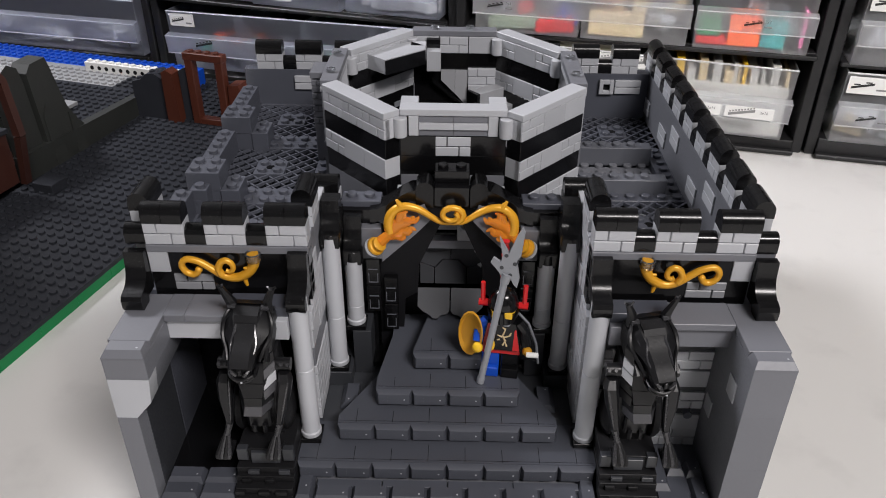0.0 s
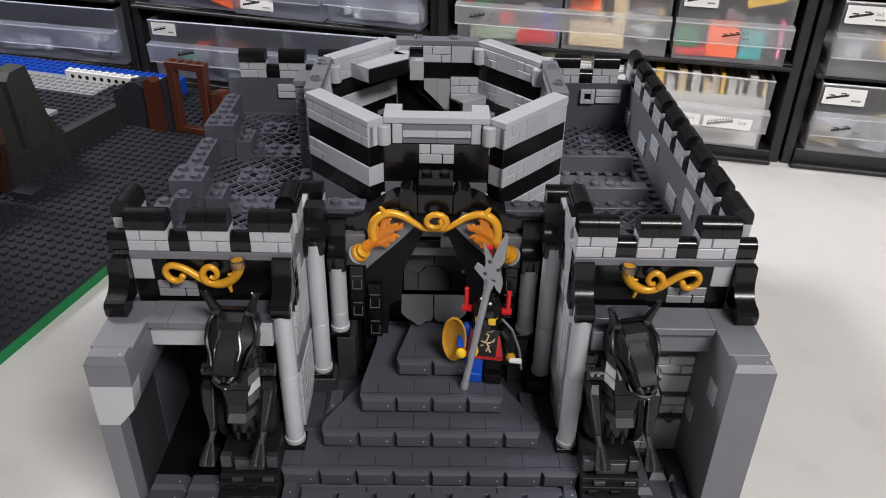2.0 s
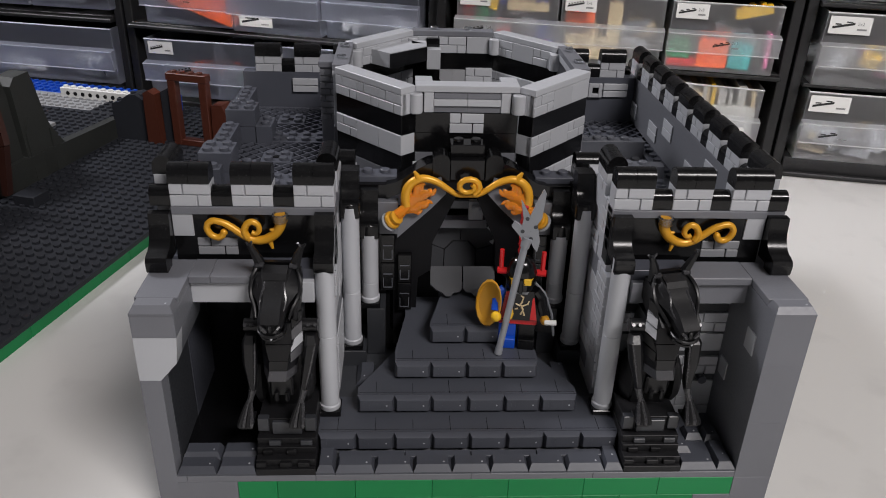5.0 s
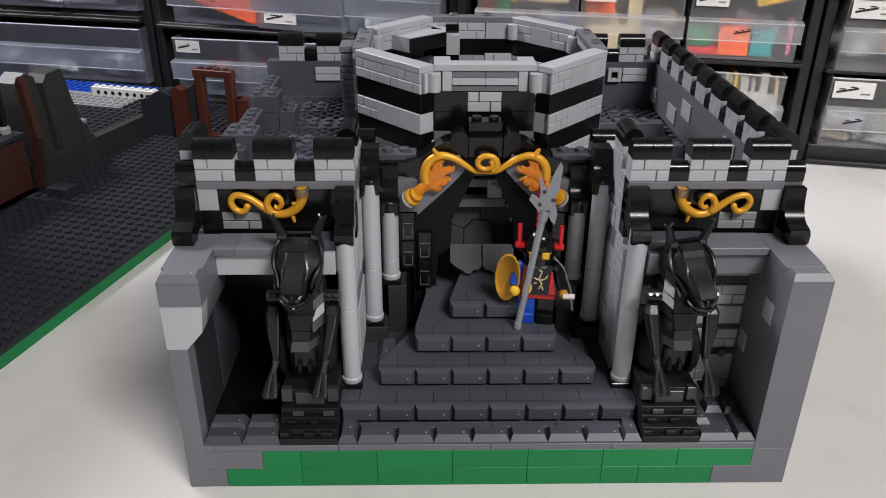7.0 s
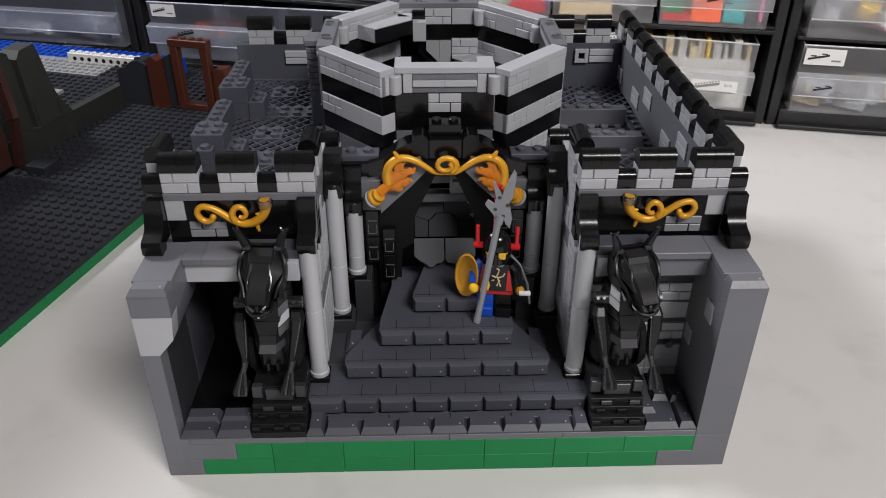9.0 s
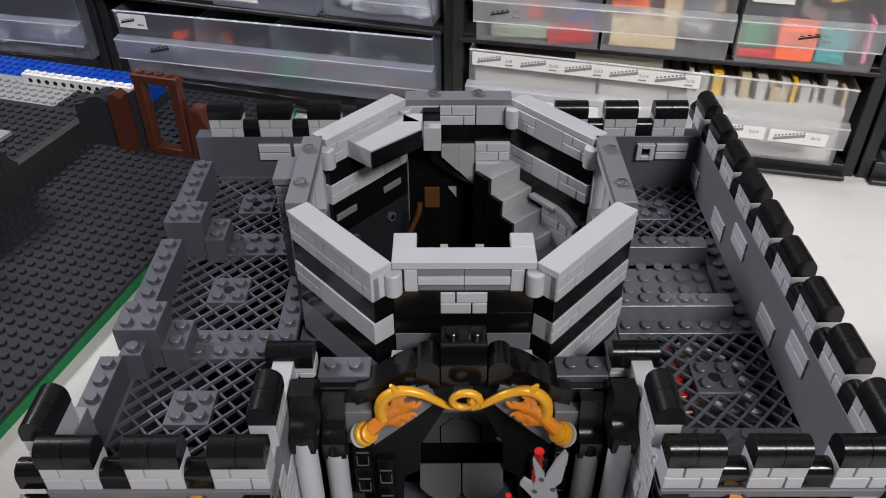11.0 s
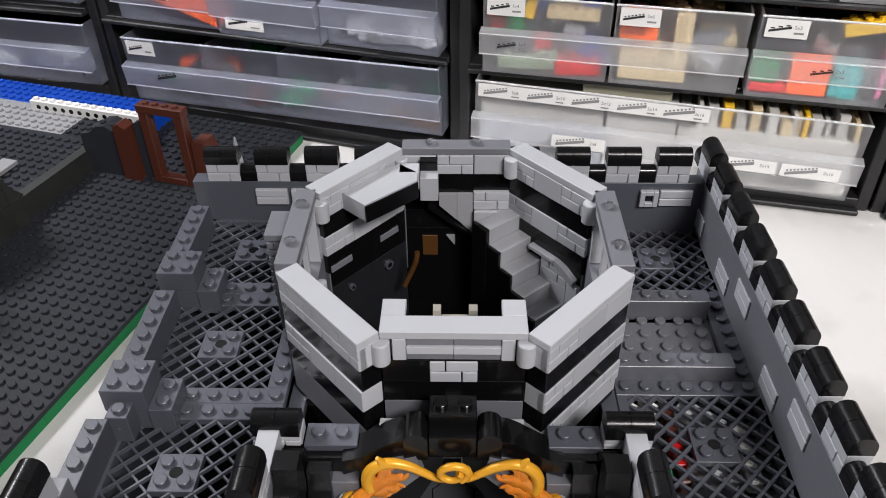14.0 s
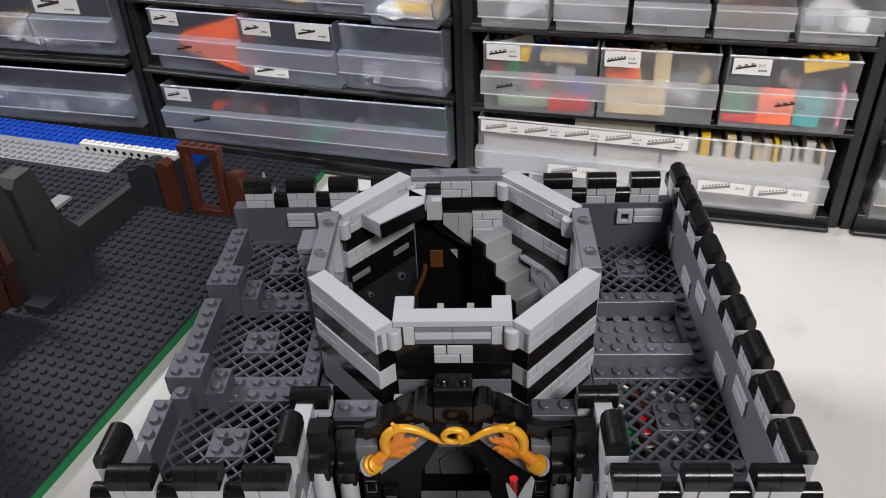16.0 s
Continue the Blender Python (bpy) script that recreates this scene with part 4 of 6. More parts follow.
def grate(cx, cy, z, bar=0.06, deep=0.2):
    f = Form()
    r = 4.0
    f.box(cx - r, cx + r, cy - r, cy - r + 1, z - 0.4, z).box(cx - r, cx + r, cy + r - 1, cy + r, z - 0.4, z)
    f.box(cx - r, cx - r + 0.5, cy - r + 1, cy + r - 1, z - 0.4, z).box(cx + r - 1, cx + r, cy - r + 1, cy + r - 1, z - 0.4, z)
    for i in range(8):
        for yy in (cy - r + 0.5, cy + r - 0.5):
            f.stud(cx - r + 0.5 + i, yy, z)
    for i in range(1, 7):
        f.stud(cx + r - 0.5, cy - r + 0.5 + i, z)
    # diagonal bars, clipped to the opening
    lo_x, hi_x, lo_y, hi_y = cx - r + 0.4, cx + r - 0.9, cy - r + 0.9, cy + r - 0.9
    for s in (-1, 1):
        for k in range(-14, 15):
            c = k * 1.0
            pts = []
            for x in (lo_x, hi_x):
                y = cy + s * (x - cx) + c
                if lo_y <= y <= hi_y:
                    pts.append((x, y))
            for y in (lo_y, hi_y):
                x = cx + s * (y - cy - c)
                if lo_x < x < hi_x:
                    pts.append((x, y))
            if len(pts) >= 2 and abs(pts[0][0] - pts[1][0]) > 0.2:
                (xa, ya), (xb, yb) = pts[0], pts[1]
                d = Vector((xb - xa, yb - ya)).normalized()
                nx, ny, w = -d.y, d.x, bar
                f.prism([(xa + nx * w, ya + ny * w), (xb + nx * w, yb + ny * w), (xb - nx * w, yb - ny * w), (xa - nx * w, ya - ny * w)], 2, z - 0.06 - deep + 0.03 * s, z - 0.05 + 0.03 * s)
    n = 16
    f.box(cx - 1, cx + 1, cy - 1, cy + 1, z - 0.35, z + 0.02, 0.02)
    f.studs(cx - 1, cx + 1, cy - 1, cy + 1, z + 0.02)
    f.rod((cx, cy, z), (cx, cy, z + 0.026), 0.3, n=14, slot=1)
    return f


for cx, cy in ((-12, 11.3), (-12, 19.3), (-12, 27.3), (12, 13.7), (12, 27.6)):
    part("grate", grate(cx, cy, TOP, 0.05) if cx < 0 else grate(cx, cy, TOPR, 0.07, 0.2), [DARK, BLACK], roof, "dark grey diagonal lattice grate")
part("deck_side", Form().box(7.2, 8, 12.0, 30.4, 11.5, 12.0), DARK, roof)
part("under_floor", block(-15, 15, 9.5, 30.3, 4.2, 4.5, 0), BLACK, roof)
part("deck_front", Form().box(8, 15, 6.5, 9.7, TOPR - 0.4, TOPR).studs(8, 15, 8.6, 9.6, TOPR), DARK, roof)
part("deck_plate", Form().box(8, 15, 17.7, 18.6, TOPR - 0.4, TOPR).studs(8, 15, 17.7, 18.7, TOPR - 0.001), DARK, roof)
part("deck_plate", Form().box(13.9, 15, 18.6, 23.6, TOPR - 0.4, TOPR).studs(14, 15, 18.7, 23.7, TOPR), DARK, roof)
# lighter grey than the deck: the highlight on the pit is put into its colour
part("pit_floor", Form().box(7.2, 13.86, 18.6, 22.4, TOPR - 0.75, TOPR - 0.4).studs(7.8, 13.8, 18.9, 22.9, TOPR - 0.4), MID, roof)
part("block", Form().box(7.5, 8.4, 19.0, 19.8, TOPR - 0.38, TOPR + 0.75).stud(7.95, 19.4, TOPR + 0.75), MID, roof)
for y in (18.2, 23.1):
    part("ridge", Form().box(7.4, 13.9, y - 0.5, y + 0.5, TOPR - 0.4, TOPR + 0.95).studs(8, 13, y - 0.5, y + 0.5, TOPR + 0.95), WALLG, roof)
part("deck_plate", Form().box(-15, -8, 6.0, 7.4, 12.4, TOP), DARK, roof)

# right wall with merlons
rw = part("right_wall", block(15, 16, 5.1, 32.3, 0.02, 15.6, 0.02), MID, castle, "dark grey side wall with nine merlons")
for i in range(9):
    merlon(rw, (15.02, 8.4 + 3 * i, 15.6), -90)
for i in range(9):
    part("round_brick", LOW, None, rw, at=(15.02, 9.4 + 3 * i, 15.6), turn=-90)
for y, z in ((23.6, 12.6), (20.4, 13.75), (15.2, 12.6), (11.9, 13.9), (29.0, 12.6)):
    part("tile", Form().box(14.9, 15.0, y, y + 1.98, z, z + 0.57, 0.02), LIGHT, rw)
    part("tile", Form().box(14.9, 15.0, y, y + 1.98, z + 0.61, z + 1.18, 0.02), LIGHT, rw)

# back wall
bw = part("back_wall", block(-16, 14.98, 30.5, 31.5, 2.8, 15.6, 0.02), DARK, castle, "dark grey back wall with merlons")
for i in range(10):
    merlon(bw, (-15 + 3 * i, 30.5, 15.6), 0)
    if i < 9:
        part("round_brick", LOW, None, bw, at=(-13 + 3 * i, 30.55, 15.6))
for x in (-12.0, 12.6):
    for z in (14.08, 14.64):
        part("stone", block(x - 0.2, x + 1.75, 30.28, 30.55, z, z + 0.5, 0.03), LIGHT, bw)
for x in (-10.0, 11.2):
    o = part("socket", Form().box(x, x + 0.3, 30.2, 30.52, 14.05, 15.15).box(x + 0.8, x + 1.1, 30.2, 30.52, 14.05, 15.15).box(x + 0.3, x + 0.8, 30.2, 30.52, 14.05, 14.35).box(x + 0.3, x + 0.8, 30.2, 30.52, 14.85, 15.15), LIGHT, bw, "square hollow brick")
    part("hole", block(x + 0.28, x + 0.82, 30.42, 30.53, 14.33, 14.87, 0), BLACK, o)

# broken left edge
le = part("left_wall", block(-16, -15, 5.1, 32.0, 0.02, 12.8, 0.02), DARK, castle, "dark grey broken left wall of stepped bricks")
part("brick", Form().box(-16.15, -15.15, 9.0, 12.92, 12.8, 14.4).studs(-16.15, -15.15, 9.92, 12.92, 14.4), DARK, le)
part("brick", Form().box(-15.35, -14.35, 12.94, 13.9, 12.8, 14.4).stud(-14.85, 13.42, 14.4).rod((-14.9, 12.9, 13.6), (-14.9, 12.96, 13.6), 0.16, n=10), DARK, le)
for y0, n, z in ((15.8, 6, 14.3), (24.2, 5, 14.7)):
    f = Form().prism([(-15.9, 12.8), (-14.75, 12.8), (-14.8, z), (-15.9, z)], 1, y0, y0 + n)
    part("slope_stone", f, DARK, le)
    for i in range(n):
        part("stud", Form().stud(-15.35, y0 + 0.5 + i, z), DARK, le)
for y0, z in ((13.9, 15.05), (22.2, 15.1)):
    part("brick", Form().box(-15.8, -13.8, y0, y0 + 2, z - 1.2, z).studs(-15.8, -13.8, y0, y0 + 2, z), DARK, le)
    part("brick", Form().prism([(-15.8, z - 1.2), (-14.8, z - 2.4), (-13.8, z - 2.4), (-13.8, z - 1.2)], 1, y0, y0 + 2), DARK, le)
    part("brick", Form().box(-13.8, -12.7, y0 - 0.1, y0 + 1.9, TOP - 0.4, z - 1.1).studs(-13.7, -12.7, y0 - 0.1, y0 + 1.9, z - 1.1), DARK, le)
part("brick", block(-16, -15, 6.1, 9.0, 12.8, 15.5), MID, le)
# pale tiles and bits below the right grate
lower_floor = part("lower_floor", Form().box(8.2, 15.0, 9.8, 17.4, 10.4, 10.8, 0.02).studs(13, 15, 10, 17, 10.8), SLATE, castle, "dark floor under the lattice with white tiles")
for k in range(4):
    part("tile", Form().box(13.25, 13.95, 11.95 + 0.9 * k, 12.75 + 0.9 * k, 10.8, 11.65, 0.12), WHITE, lower_floor, "white rounded tile")
for k in range(5):
    part("bit", Form().box(10.2, 10.75, 11.95 + 0.9 * k, 12.75 + 0.9 * k, 10.8, 11.65, 0.08), RED if k in (1, 2) else BROWN, lower_floor, "red plate")
part("bit", Form().box(9.2, 9.95, 12.2, 13.3, 10.8, 11.65, 0.08), GREEN, lower_floor, "green plate")
for k, (x, y, n) in enumerate(((11.5, 12.7, 1.6), (12.4, 12.6, 1.4), (11.2, 14.6, 1.3), (12.4, 15.9, 1.7), (11.5, 16.2, 1.2), (8.9, 15.3, 1.4), (8.8, 16.4, 1.0), (9.6, 16.6, 0.9))):
    m = Matrix.Translation((x, y, 10.8)) @ Matrix.Rotation(radians(-40), 4, "Z")
    part("strip", Form().box(-n / 2, n / 2, -0.25, 0.25, 0, 0.8, 0.04).moved(m), LIGHT if k < 5 else WHITE, lower_floor, "pale grey strip")
BLACKG = plastic("glossy_black_plastic", (0.006, 0.006, 0.007), 0.36, 0.3, spec=0.35, bump=0.05, dust=0.02)
# ---- wolf statues on black pedestals ----
def wolf_head(yaw, at):
    """A long angular head pointing forwards and down, from the nape to the open mouth."""
    f = Form()
    n = (-0.42, 0.9)
    rings = [(3.6, 13.0, 0.55, 0.75, 0.4, 0.8), (2.9, 12.95, 0.74, 0.98, 0.55, 1.0), (2.35, 12.72, 0.66, 1.12, 0.55, 1.0), (1.9, 12.42, 0.5, 1.08, 0.42, 0.9), (1.5, 12.14, 0.44, 0.8, 0.42, 0.7),
             (1.1, 11.92, 0.42, 0.64, 0.42, 0.55), (0.6, 11.66, 0.46, 0.62, 0.4, 0.42), (0.32, 11.5, 0.42, 0.56, 0.26, 0.3)]
    vs = []
    for y, z, wt, wm, ht, hb in rings:
        vs += [(x, y + n[0] * h, z + n[1] * h) for x, h in ((-wt, ht), (wt, ht), (wm, 0.3 * ht), (wm * 0.95, -0.5 * hb), (wm * 0.6, -hb), (-wm * 0.6, -hb), (-wm * 0.95, -0.5 * hb), (-wm, 0.3 * ht))]
    f.add(vs, [(k * 8, k * 8 + 1, k * 8 + 9, k * 8 + 8) for k in range(7)])
    f.add(vs, [(k * 8 + i, k * 8 + (i + 1) % 8, k * 8 + 8 + (i + 1) % 8, k * 8 + 8 + i) for k in range(7) for i in range(1, 8)] + [list(range(8)), list(range(56, 64))], 2)
    # curved brow plate and bar between the ears
    for y0, z0, y1, z1, w, slot in ((2.75, 13.52, 2.2, 13.36, 0.56, 0), (2.2, 13.36, 1.98, 13.1, 0.56, 0), (3.3, 13.5, 2.85, 13.62, 0.8, 2)):
        f.add([(-w, y0, z0), (w, y0, z0), (w, y1, z1), (-w, y1, z1), (-w, y0 + 0.1, z0 - 0.3), (w, y0 + 0.1, z0 - 0.3), (w, y1 + 0.15, z1 - 0.25), (-w, y1 + 0.15, z1 - 0.25)],
              [(0, 1, 2, 3), (7, 6, 5, 4), (0, 4, 5, 1), (1, 5, 6, 2), (2, 6, 7, 3), (3, 7, 4, 0)], slot)
    for s in (-1, 1):
        # ear with a forked tip on a jointed root
        f.tube([(s * 0.84, 3.0, 13.1), (s * 0.86, 2.9, 13.55), (s * 1.0, 2.8, 14.0), (s * 1.17, 2.75, 14.4), (s * 1.25, 2.75, 14.6)], [0.26, 0.27, 0.22, 0.16, 0.15], 6, 2)
        f.rod((s * 1.2, 2.75, 14.5), (s * 1.1, 2.6, 14.82), 0.09, 0.06, 6, 3).rod((s * 1.25, 2.8, 14.5), (s * 1.42, 2.8, 14.68), 0.09, 0.06, 6, 2)
        f.rod((s * 0.62, 2.72, 13.5), (s * 1.0, 2.72, 13.5), 0.16, n=8, slot=3)
        # eye slot with its bevel in sheen-lightened black, brow ridge, cheek shell
        f.add([(s * 0.5, 2.02, 13.02), (s * 0.82, 2.1, 12.86), (s * 0.72, 1.5, 12.36), (s * 0.56, 1.5, 12.4)], [(0, 1, 2, 3)], 5)
        f.add([(s * 0.82, 2.06, 12.92), (s * 0.98, 2.1, 12.74), (s * 0.8, 1.5, 12.28), (s * 0.72, 1.48, 12.4)], [(0, 1, 2, 3)], 3)
        f.tube(smoothed([(s * 0.45, 2.05, 13.08), (s * 0.5, 1.7, 12.76), (s * 0.6, 1.35, 12.36), (s * 0.56, 0.9, 12.06)], 3), [0.03, 0.05, 0.07, 0.08, 0.08, 0.08, 0.07, 0.06, 0.05, 0.03], 6, 3)
        f.tube(smoothed([(s * 0.92, 2.75, 13.42), (s * 1.16, 2.3, 13.0), (s * 1.16, 1.85, 12.45), (s * 0.92, 1.4, 12.0), (s * 0.78, 0.95, 11.6)], 3), [0.06, 0.08, 0.1, 0.11, 0.11, 0.11, 0.11, 0.11, 0.1, 0.1, 0.09, 0.08, 0.06], 7, 2)
        f.prism([(3.3, 13.2), (2.5, 12.9), (1.8, 12.1), (1.1, 11.5), (1.6, 11.1), (2.6, 11.4), (3.5, 12.2)], 0, s * 1.02 - 0.07, s * 1.02 + 0.07, 2)
        # nostril, lip corners and fang
        f.tube([(s * 0.5, 0.36, 11.62), (s * 0.36, 0.2, 11.5), (s * 0.22, 0.24, 11.3), (s * 0.3, 0.3, 11.2)], [0.05, 0.1, 0.1, 0.05], 6, 3)
        f.rod((s * 0.36, 0.28, 11.2), (s * 0.34, 0.22, 10.98), 0.06, 0.02, 6, 3)
    f.box(-0.1, 0.1, 0.2, 0.4, 11.25, 11.6, 0.05, 2)
    f.box(-0.4, 0.4, 0.5, 1.6, 10.9, 11.3, 0.05, 5)
    # rim of the upper lip and the lower jaw
    for z, y, w, r, slot in ((11.12, 0.22, 0.6, 0.08, 2), (10.84, 0.42, 0.52, 0.1, 2)):
        f.tube(smoothed([(-w, y + 0.8, z + 0.12), (-w, y + 0.3, z + 0.06), (-w * 0.6, y + 0.02, z), (0, y - 0.06, z - 0.05), (w * 0.6, y + 0.02, z), (w, y + 0.3, z + 0.06), (w, y + 0.8, z + 0.12)], 3), r, 7, slot)
    f.box(-0.5, 0.5, 0.5, 1.6, 10.72, 10.9, 0.05, 2)
    f.rod((0.06, 0.2, 11.06), (0.06, 0.12, 10.92), 0.07, 0.05, 8, 1)
    return f.moved(Matrix.Translation(at) @ Matrix.Translation((0, 3, 0)) @ Matrix.Rotation(radians(yaw), 4, "Z") @ Matrix.Translation((0, -3, 0)))


def wolf(out):
    """A seated guardian in black plates; out is the side (-1 or 1) that lies away from the stairs."""
    f = wolf_head(-3, (-0.1, 0, 0.0)) if out < 0 else wolf_head(13, (0.12, 0, -0.38))
    g = Form()
    # stacked faceted chest, leaning outwards towards its foot
    for z0, z1, w0, w1, y0, y1, o0, o1, slot in ((10.05, 11.1, 0.62, 0.6, 1.1, 1.35, 0.06, 0.0, 2), (9.0, 10.0, 0.46, 0.62, 1.2, 1.1, 0.12, 0.06, 0), (8.3, 8.97, 0.44, 0.46, 1.35, 1.2, 0.2, 0.12, 2), (7.75, 8.26, 0.45, 0.44, 1.2, 1.35, 0.28, 0.2, 6)):
        q = [(o - w * 2.0, 2.0, z) if i == 0 else (o - w, y, z) if i == 1 else (o + w, y, z) if i == 2 else (o + w * 2.0, 2.0, z) if i == 3 else (o + w * 2, 3.4, z) if i == 4 else (o - w * 2, 3.4, z)
             for z, w, y, o in ((z0, w0, y0, o0), (z1, w1, y1, o1)) for i in range(6)]
        q = [(max(-1.02, min(1.02, x)), y, z) for x, y, z in q]
        g.add(q, [(5, 4, 3, 2, 1, 0), (6, 7, 8, 9, 10, 11)] + [(i, (i + 1) % 6, 6 + (i + 1) % 6, 6 + i) for i in range(6)], slot)
    # slanting tiles on the side towards the stairs; the paler ones carry painted reflections
    for k, slot in enumerate((6, 1, 6, 2, 2) if out < 0 else (2, 2, 1, 1, 2)):
        z, x0 = 8.95 + 0.62 * k, -0.5 - 0.04 * k
        q = [(x0, 1.12 + 0.06 * max(0, k - 1), z + 0.02), (-1.06, 1.66, z + 0.3), (-1.06, 1.74, z + 0.8), (x0, 1.14 + 0.06 * k, z + 0.52)]
        g.add(q + [(x + 0.12, y + 0.2, zz) for x, y, zz in q], [(0, 1, 2, 3), (7, 6, 5, 4), (0, 4, 5, 1), (1, 5, 6, 2), (2, 6, 7, 3), (3, 7, 4, 0)], slot)
    # trunk and haunches
    g.prism([(2.6, 5.2), (2.2, 7.0), (2.0, 9.0), (2.6, 11.0), (3.6, 11.6), (4.4, 9.0), (4.6, 5.2)], 0, -0.85, 0.95)
    g.box(-0.4, 0.8, 1.9, 2.6, 6.3, 7.5, 0.1, 2)
    for x in (-0.1, 0.45):
        g.rod((x, 1.75, 6.2), (x, 1.75, 6.7), 0.12, n=8, slot=2)
    for sh, knee, paw in ((1.46, 1.5, 1.9), (-1.46, -1.05, -0.66)):
        s = 1 if sh > 0 else -1
        g.ball((s * 1.15 + 0.3, 3.6, 6.4), (0.55, 1.3, 1.5), 10)
        # jointed shoulder, flat upper leg with a raised rim, slim ankle
        g.rod((sh - s * 0.5, 2.0, 10.6), (sh + s * 0.32, 2.0, 10.6), 0.34, n=12, slot=2)
        # two small lighter pegs stand in for the highlights on the joint
        g.rod((sh - s * 0.1, 1.72, 10.75), (sh - s * 0.1, 1.6, 10.85), 0.12, 0.09, 8, 3).rod((sh + s * 0.22, 1.72, 10.75), (sh + s * 0.22, 1.6, 10.85), 0.12, 0.09, 8, 3)
        mid = (sh + knee) / 2
        path = [(sh, 1.75, 10.25), (sh + 0.06 * s, 1.5, 9.9), (mid + 0.08 * s, 1.4, 8.8), (knee, 1.3, 7.5), (knee + 0.1 * (paw - knee), 1.22, 7.1)]
        vs = []
        for (x, y, z), w, d in zip(path, (0.26, 0.36, 0.33, 0.2, 0.17), (0.2, 0.26, 0.26, 0.2, 0.17)):
            vs += [(x - w, y - d * 0.3, z), (x - w * 0.6, y - d, z), (x + w * 0.6, y - d, z), (x + w, y - d * 0.3, z), (x + w, y + d, z), (x - w, y + d, z)]
        g.add(vs, [(k * 6 + i, k * 6 + (i + 1) % 6, k * 6 + 6 + (i + 1) % 6, k * 6 + 6 + i) for k in range(4) for i in range(6)] + [list(range(6)), list(range(24, 30))], 2)
        g.tube(smoothed([(sh - 0.24, 1.3, 10.0), (mid - 0.2, 1.14, 8.9), (knee - 0.12, 1.08, 7.6)], 4), [0.03, 0.05, 0.06, 0.06, 0.06, 0.06, 0.06, 0.05, 0.03], 6, 3)
        g.tube([(knee, 1.22, 7.3), (knee + 0.25 * (paw - knee), 1.15, 6.9), (knee + 0.5 * (paw - knee), 1.05, 6.6)], [0.2, 0.16, 0.16], 8, 3)
        # fan-shaped paw of four ridged toes
        for k in (-1.5, -0.5, 0.5, 1.5):
            x0, x1 = knee + 0.5 * (paw - knee) + 0.07 * k, paw + 0.19 * k
            g.tube(smoothed([(x0, 1.05, 6.65), (x0 * 0.45 + x1 * 0.55, 0.85, 6.1), (x1, 0.62, 5.62), (x1, 0.55, 5.42)], 2), [0.07, 0.09, 0.11, 0.12, 0.12, 0.12, 0.1], 6, 3 if k in (-1.5, 0.5) else 2)
        g.add([(paw - 0.34, 0.62, 5.45), (paw + 0.34, 0.62, 5.45), (paw + 0.3, 1.5, 5.35), (paw - 0.3, 1.5, 5.35), (knee + 0.5 * (paw - knee) - 0.14, 1.1, 6.6), (knee + 0.5 * (paw - knee) + 0.14, 1.1, 6.6)],
              [(0, 1, 5, 4), (1, 2, 5), (2, 3, 4, 5), (3, 0, 4), (0, 3, 2, 1)], 2)
        g.box(paw - 0.34, paw + 0.34, 0.6, 1.9, 5.22, 5.4, 0.04, 2)
    g.v = [(x * out, y, z) for x, y, z in g.v]
    n = len(f.v)
    f.v += g.v
    f.f += [[n + i for i in face] for face in g.f]
    f.m += g.m
    return f


for sx in (-1, 1):
    ped = part("pedestal", Form(), BLACK, castle, "stepped black plate pedestal")
    f = Form()
    f.box(-1.5, 1.5, 0.0, 4.2, 2.8, 3.2, 0.02).box(-1.5, 1.5, 0.28, 4.2, 3.2, 3.6, 0.02).box(-1.5, 1.5, 0.75, 4.2, 3.6, 4.0, 0.02).box(-1.5, 1.5, 1.0, 4.2, 4.0, 4.4, 0.02).box(-1.45, 1.45, 1.45, 4.2, 4.4, 5.3, 0.02)
    ped.data = f.mesh("pedestal", FUR)
    ped.matrix_basis = pose(sx * 9.5 * U, 0, 0)
    for i, (x0, x1, y, z) in enumerate(((-1.5, -1.0, 0.24, 3.2), (-0.3, 0.3, 0.24, 3.2), (0.6, 1.2, 0.24, 3.2), (-1.2, -0.7, 0.72, 3.6), (0.0, 0.5, 0.72, 3.6), (-0.9, -0.3, 0.97, 4.0), (0.7, 1.3, 0.97, 4.0))):
        part("tooth", block(x0, x1, y - 0.12, y + 0.1, z + 0.02, z + 0.3, 0.02), SLATE if i > 4 else FUR, ped)
    part("block", block(-0.75, 0.75, 1.25, 1.7, 4.45, 5.2, 0.03), SLATE, ped)
    for s in (-1, 1):
        part("block", block(s * 1.2 - 0.28, s * 1.2 + 0.28, 1.3, 1.7, 4.6, 5.4, 0.03), SLATE, ped)
    st = part("wolf_statue", wolf(sx), [FUR, LIGHT, BLACKG, SHEEN, SLATE, INNER, DUSTY_GLEAM], None)
    st.matrix_basis = pose(sx * 9.55 * U, 0.1 * U, 0)
    tagged(st, "glossy black brick-built wolf statue seated on a stepped pedestal", "statue", "guardian statues")

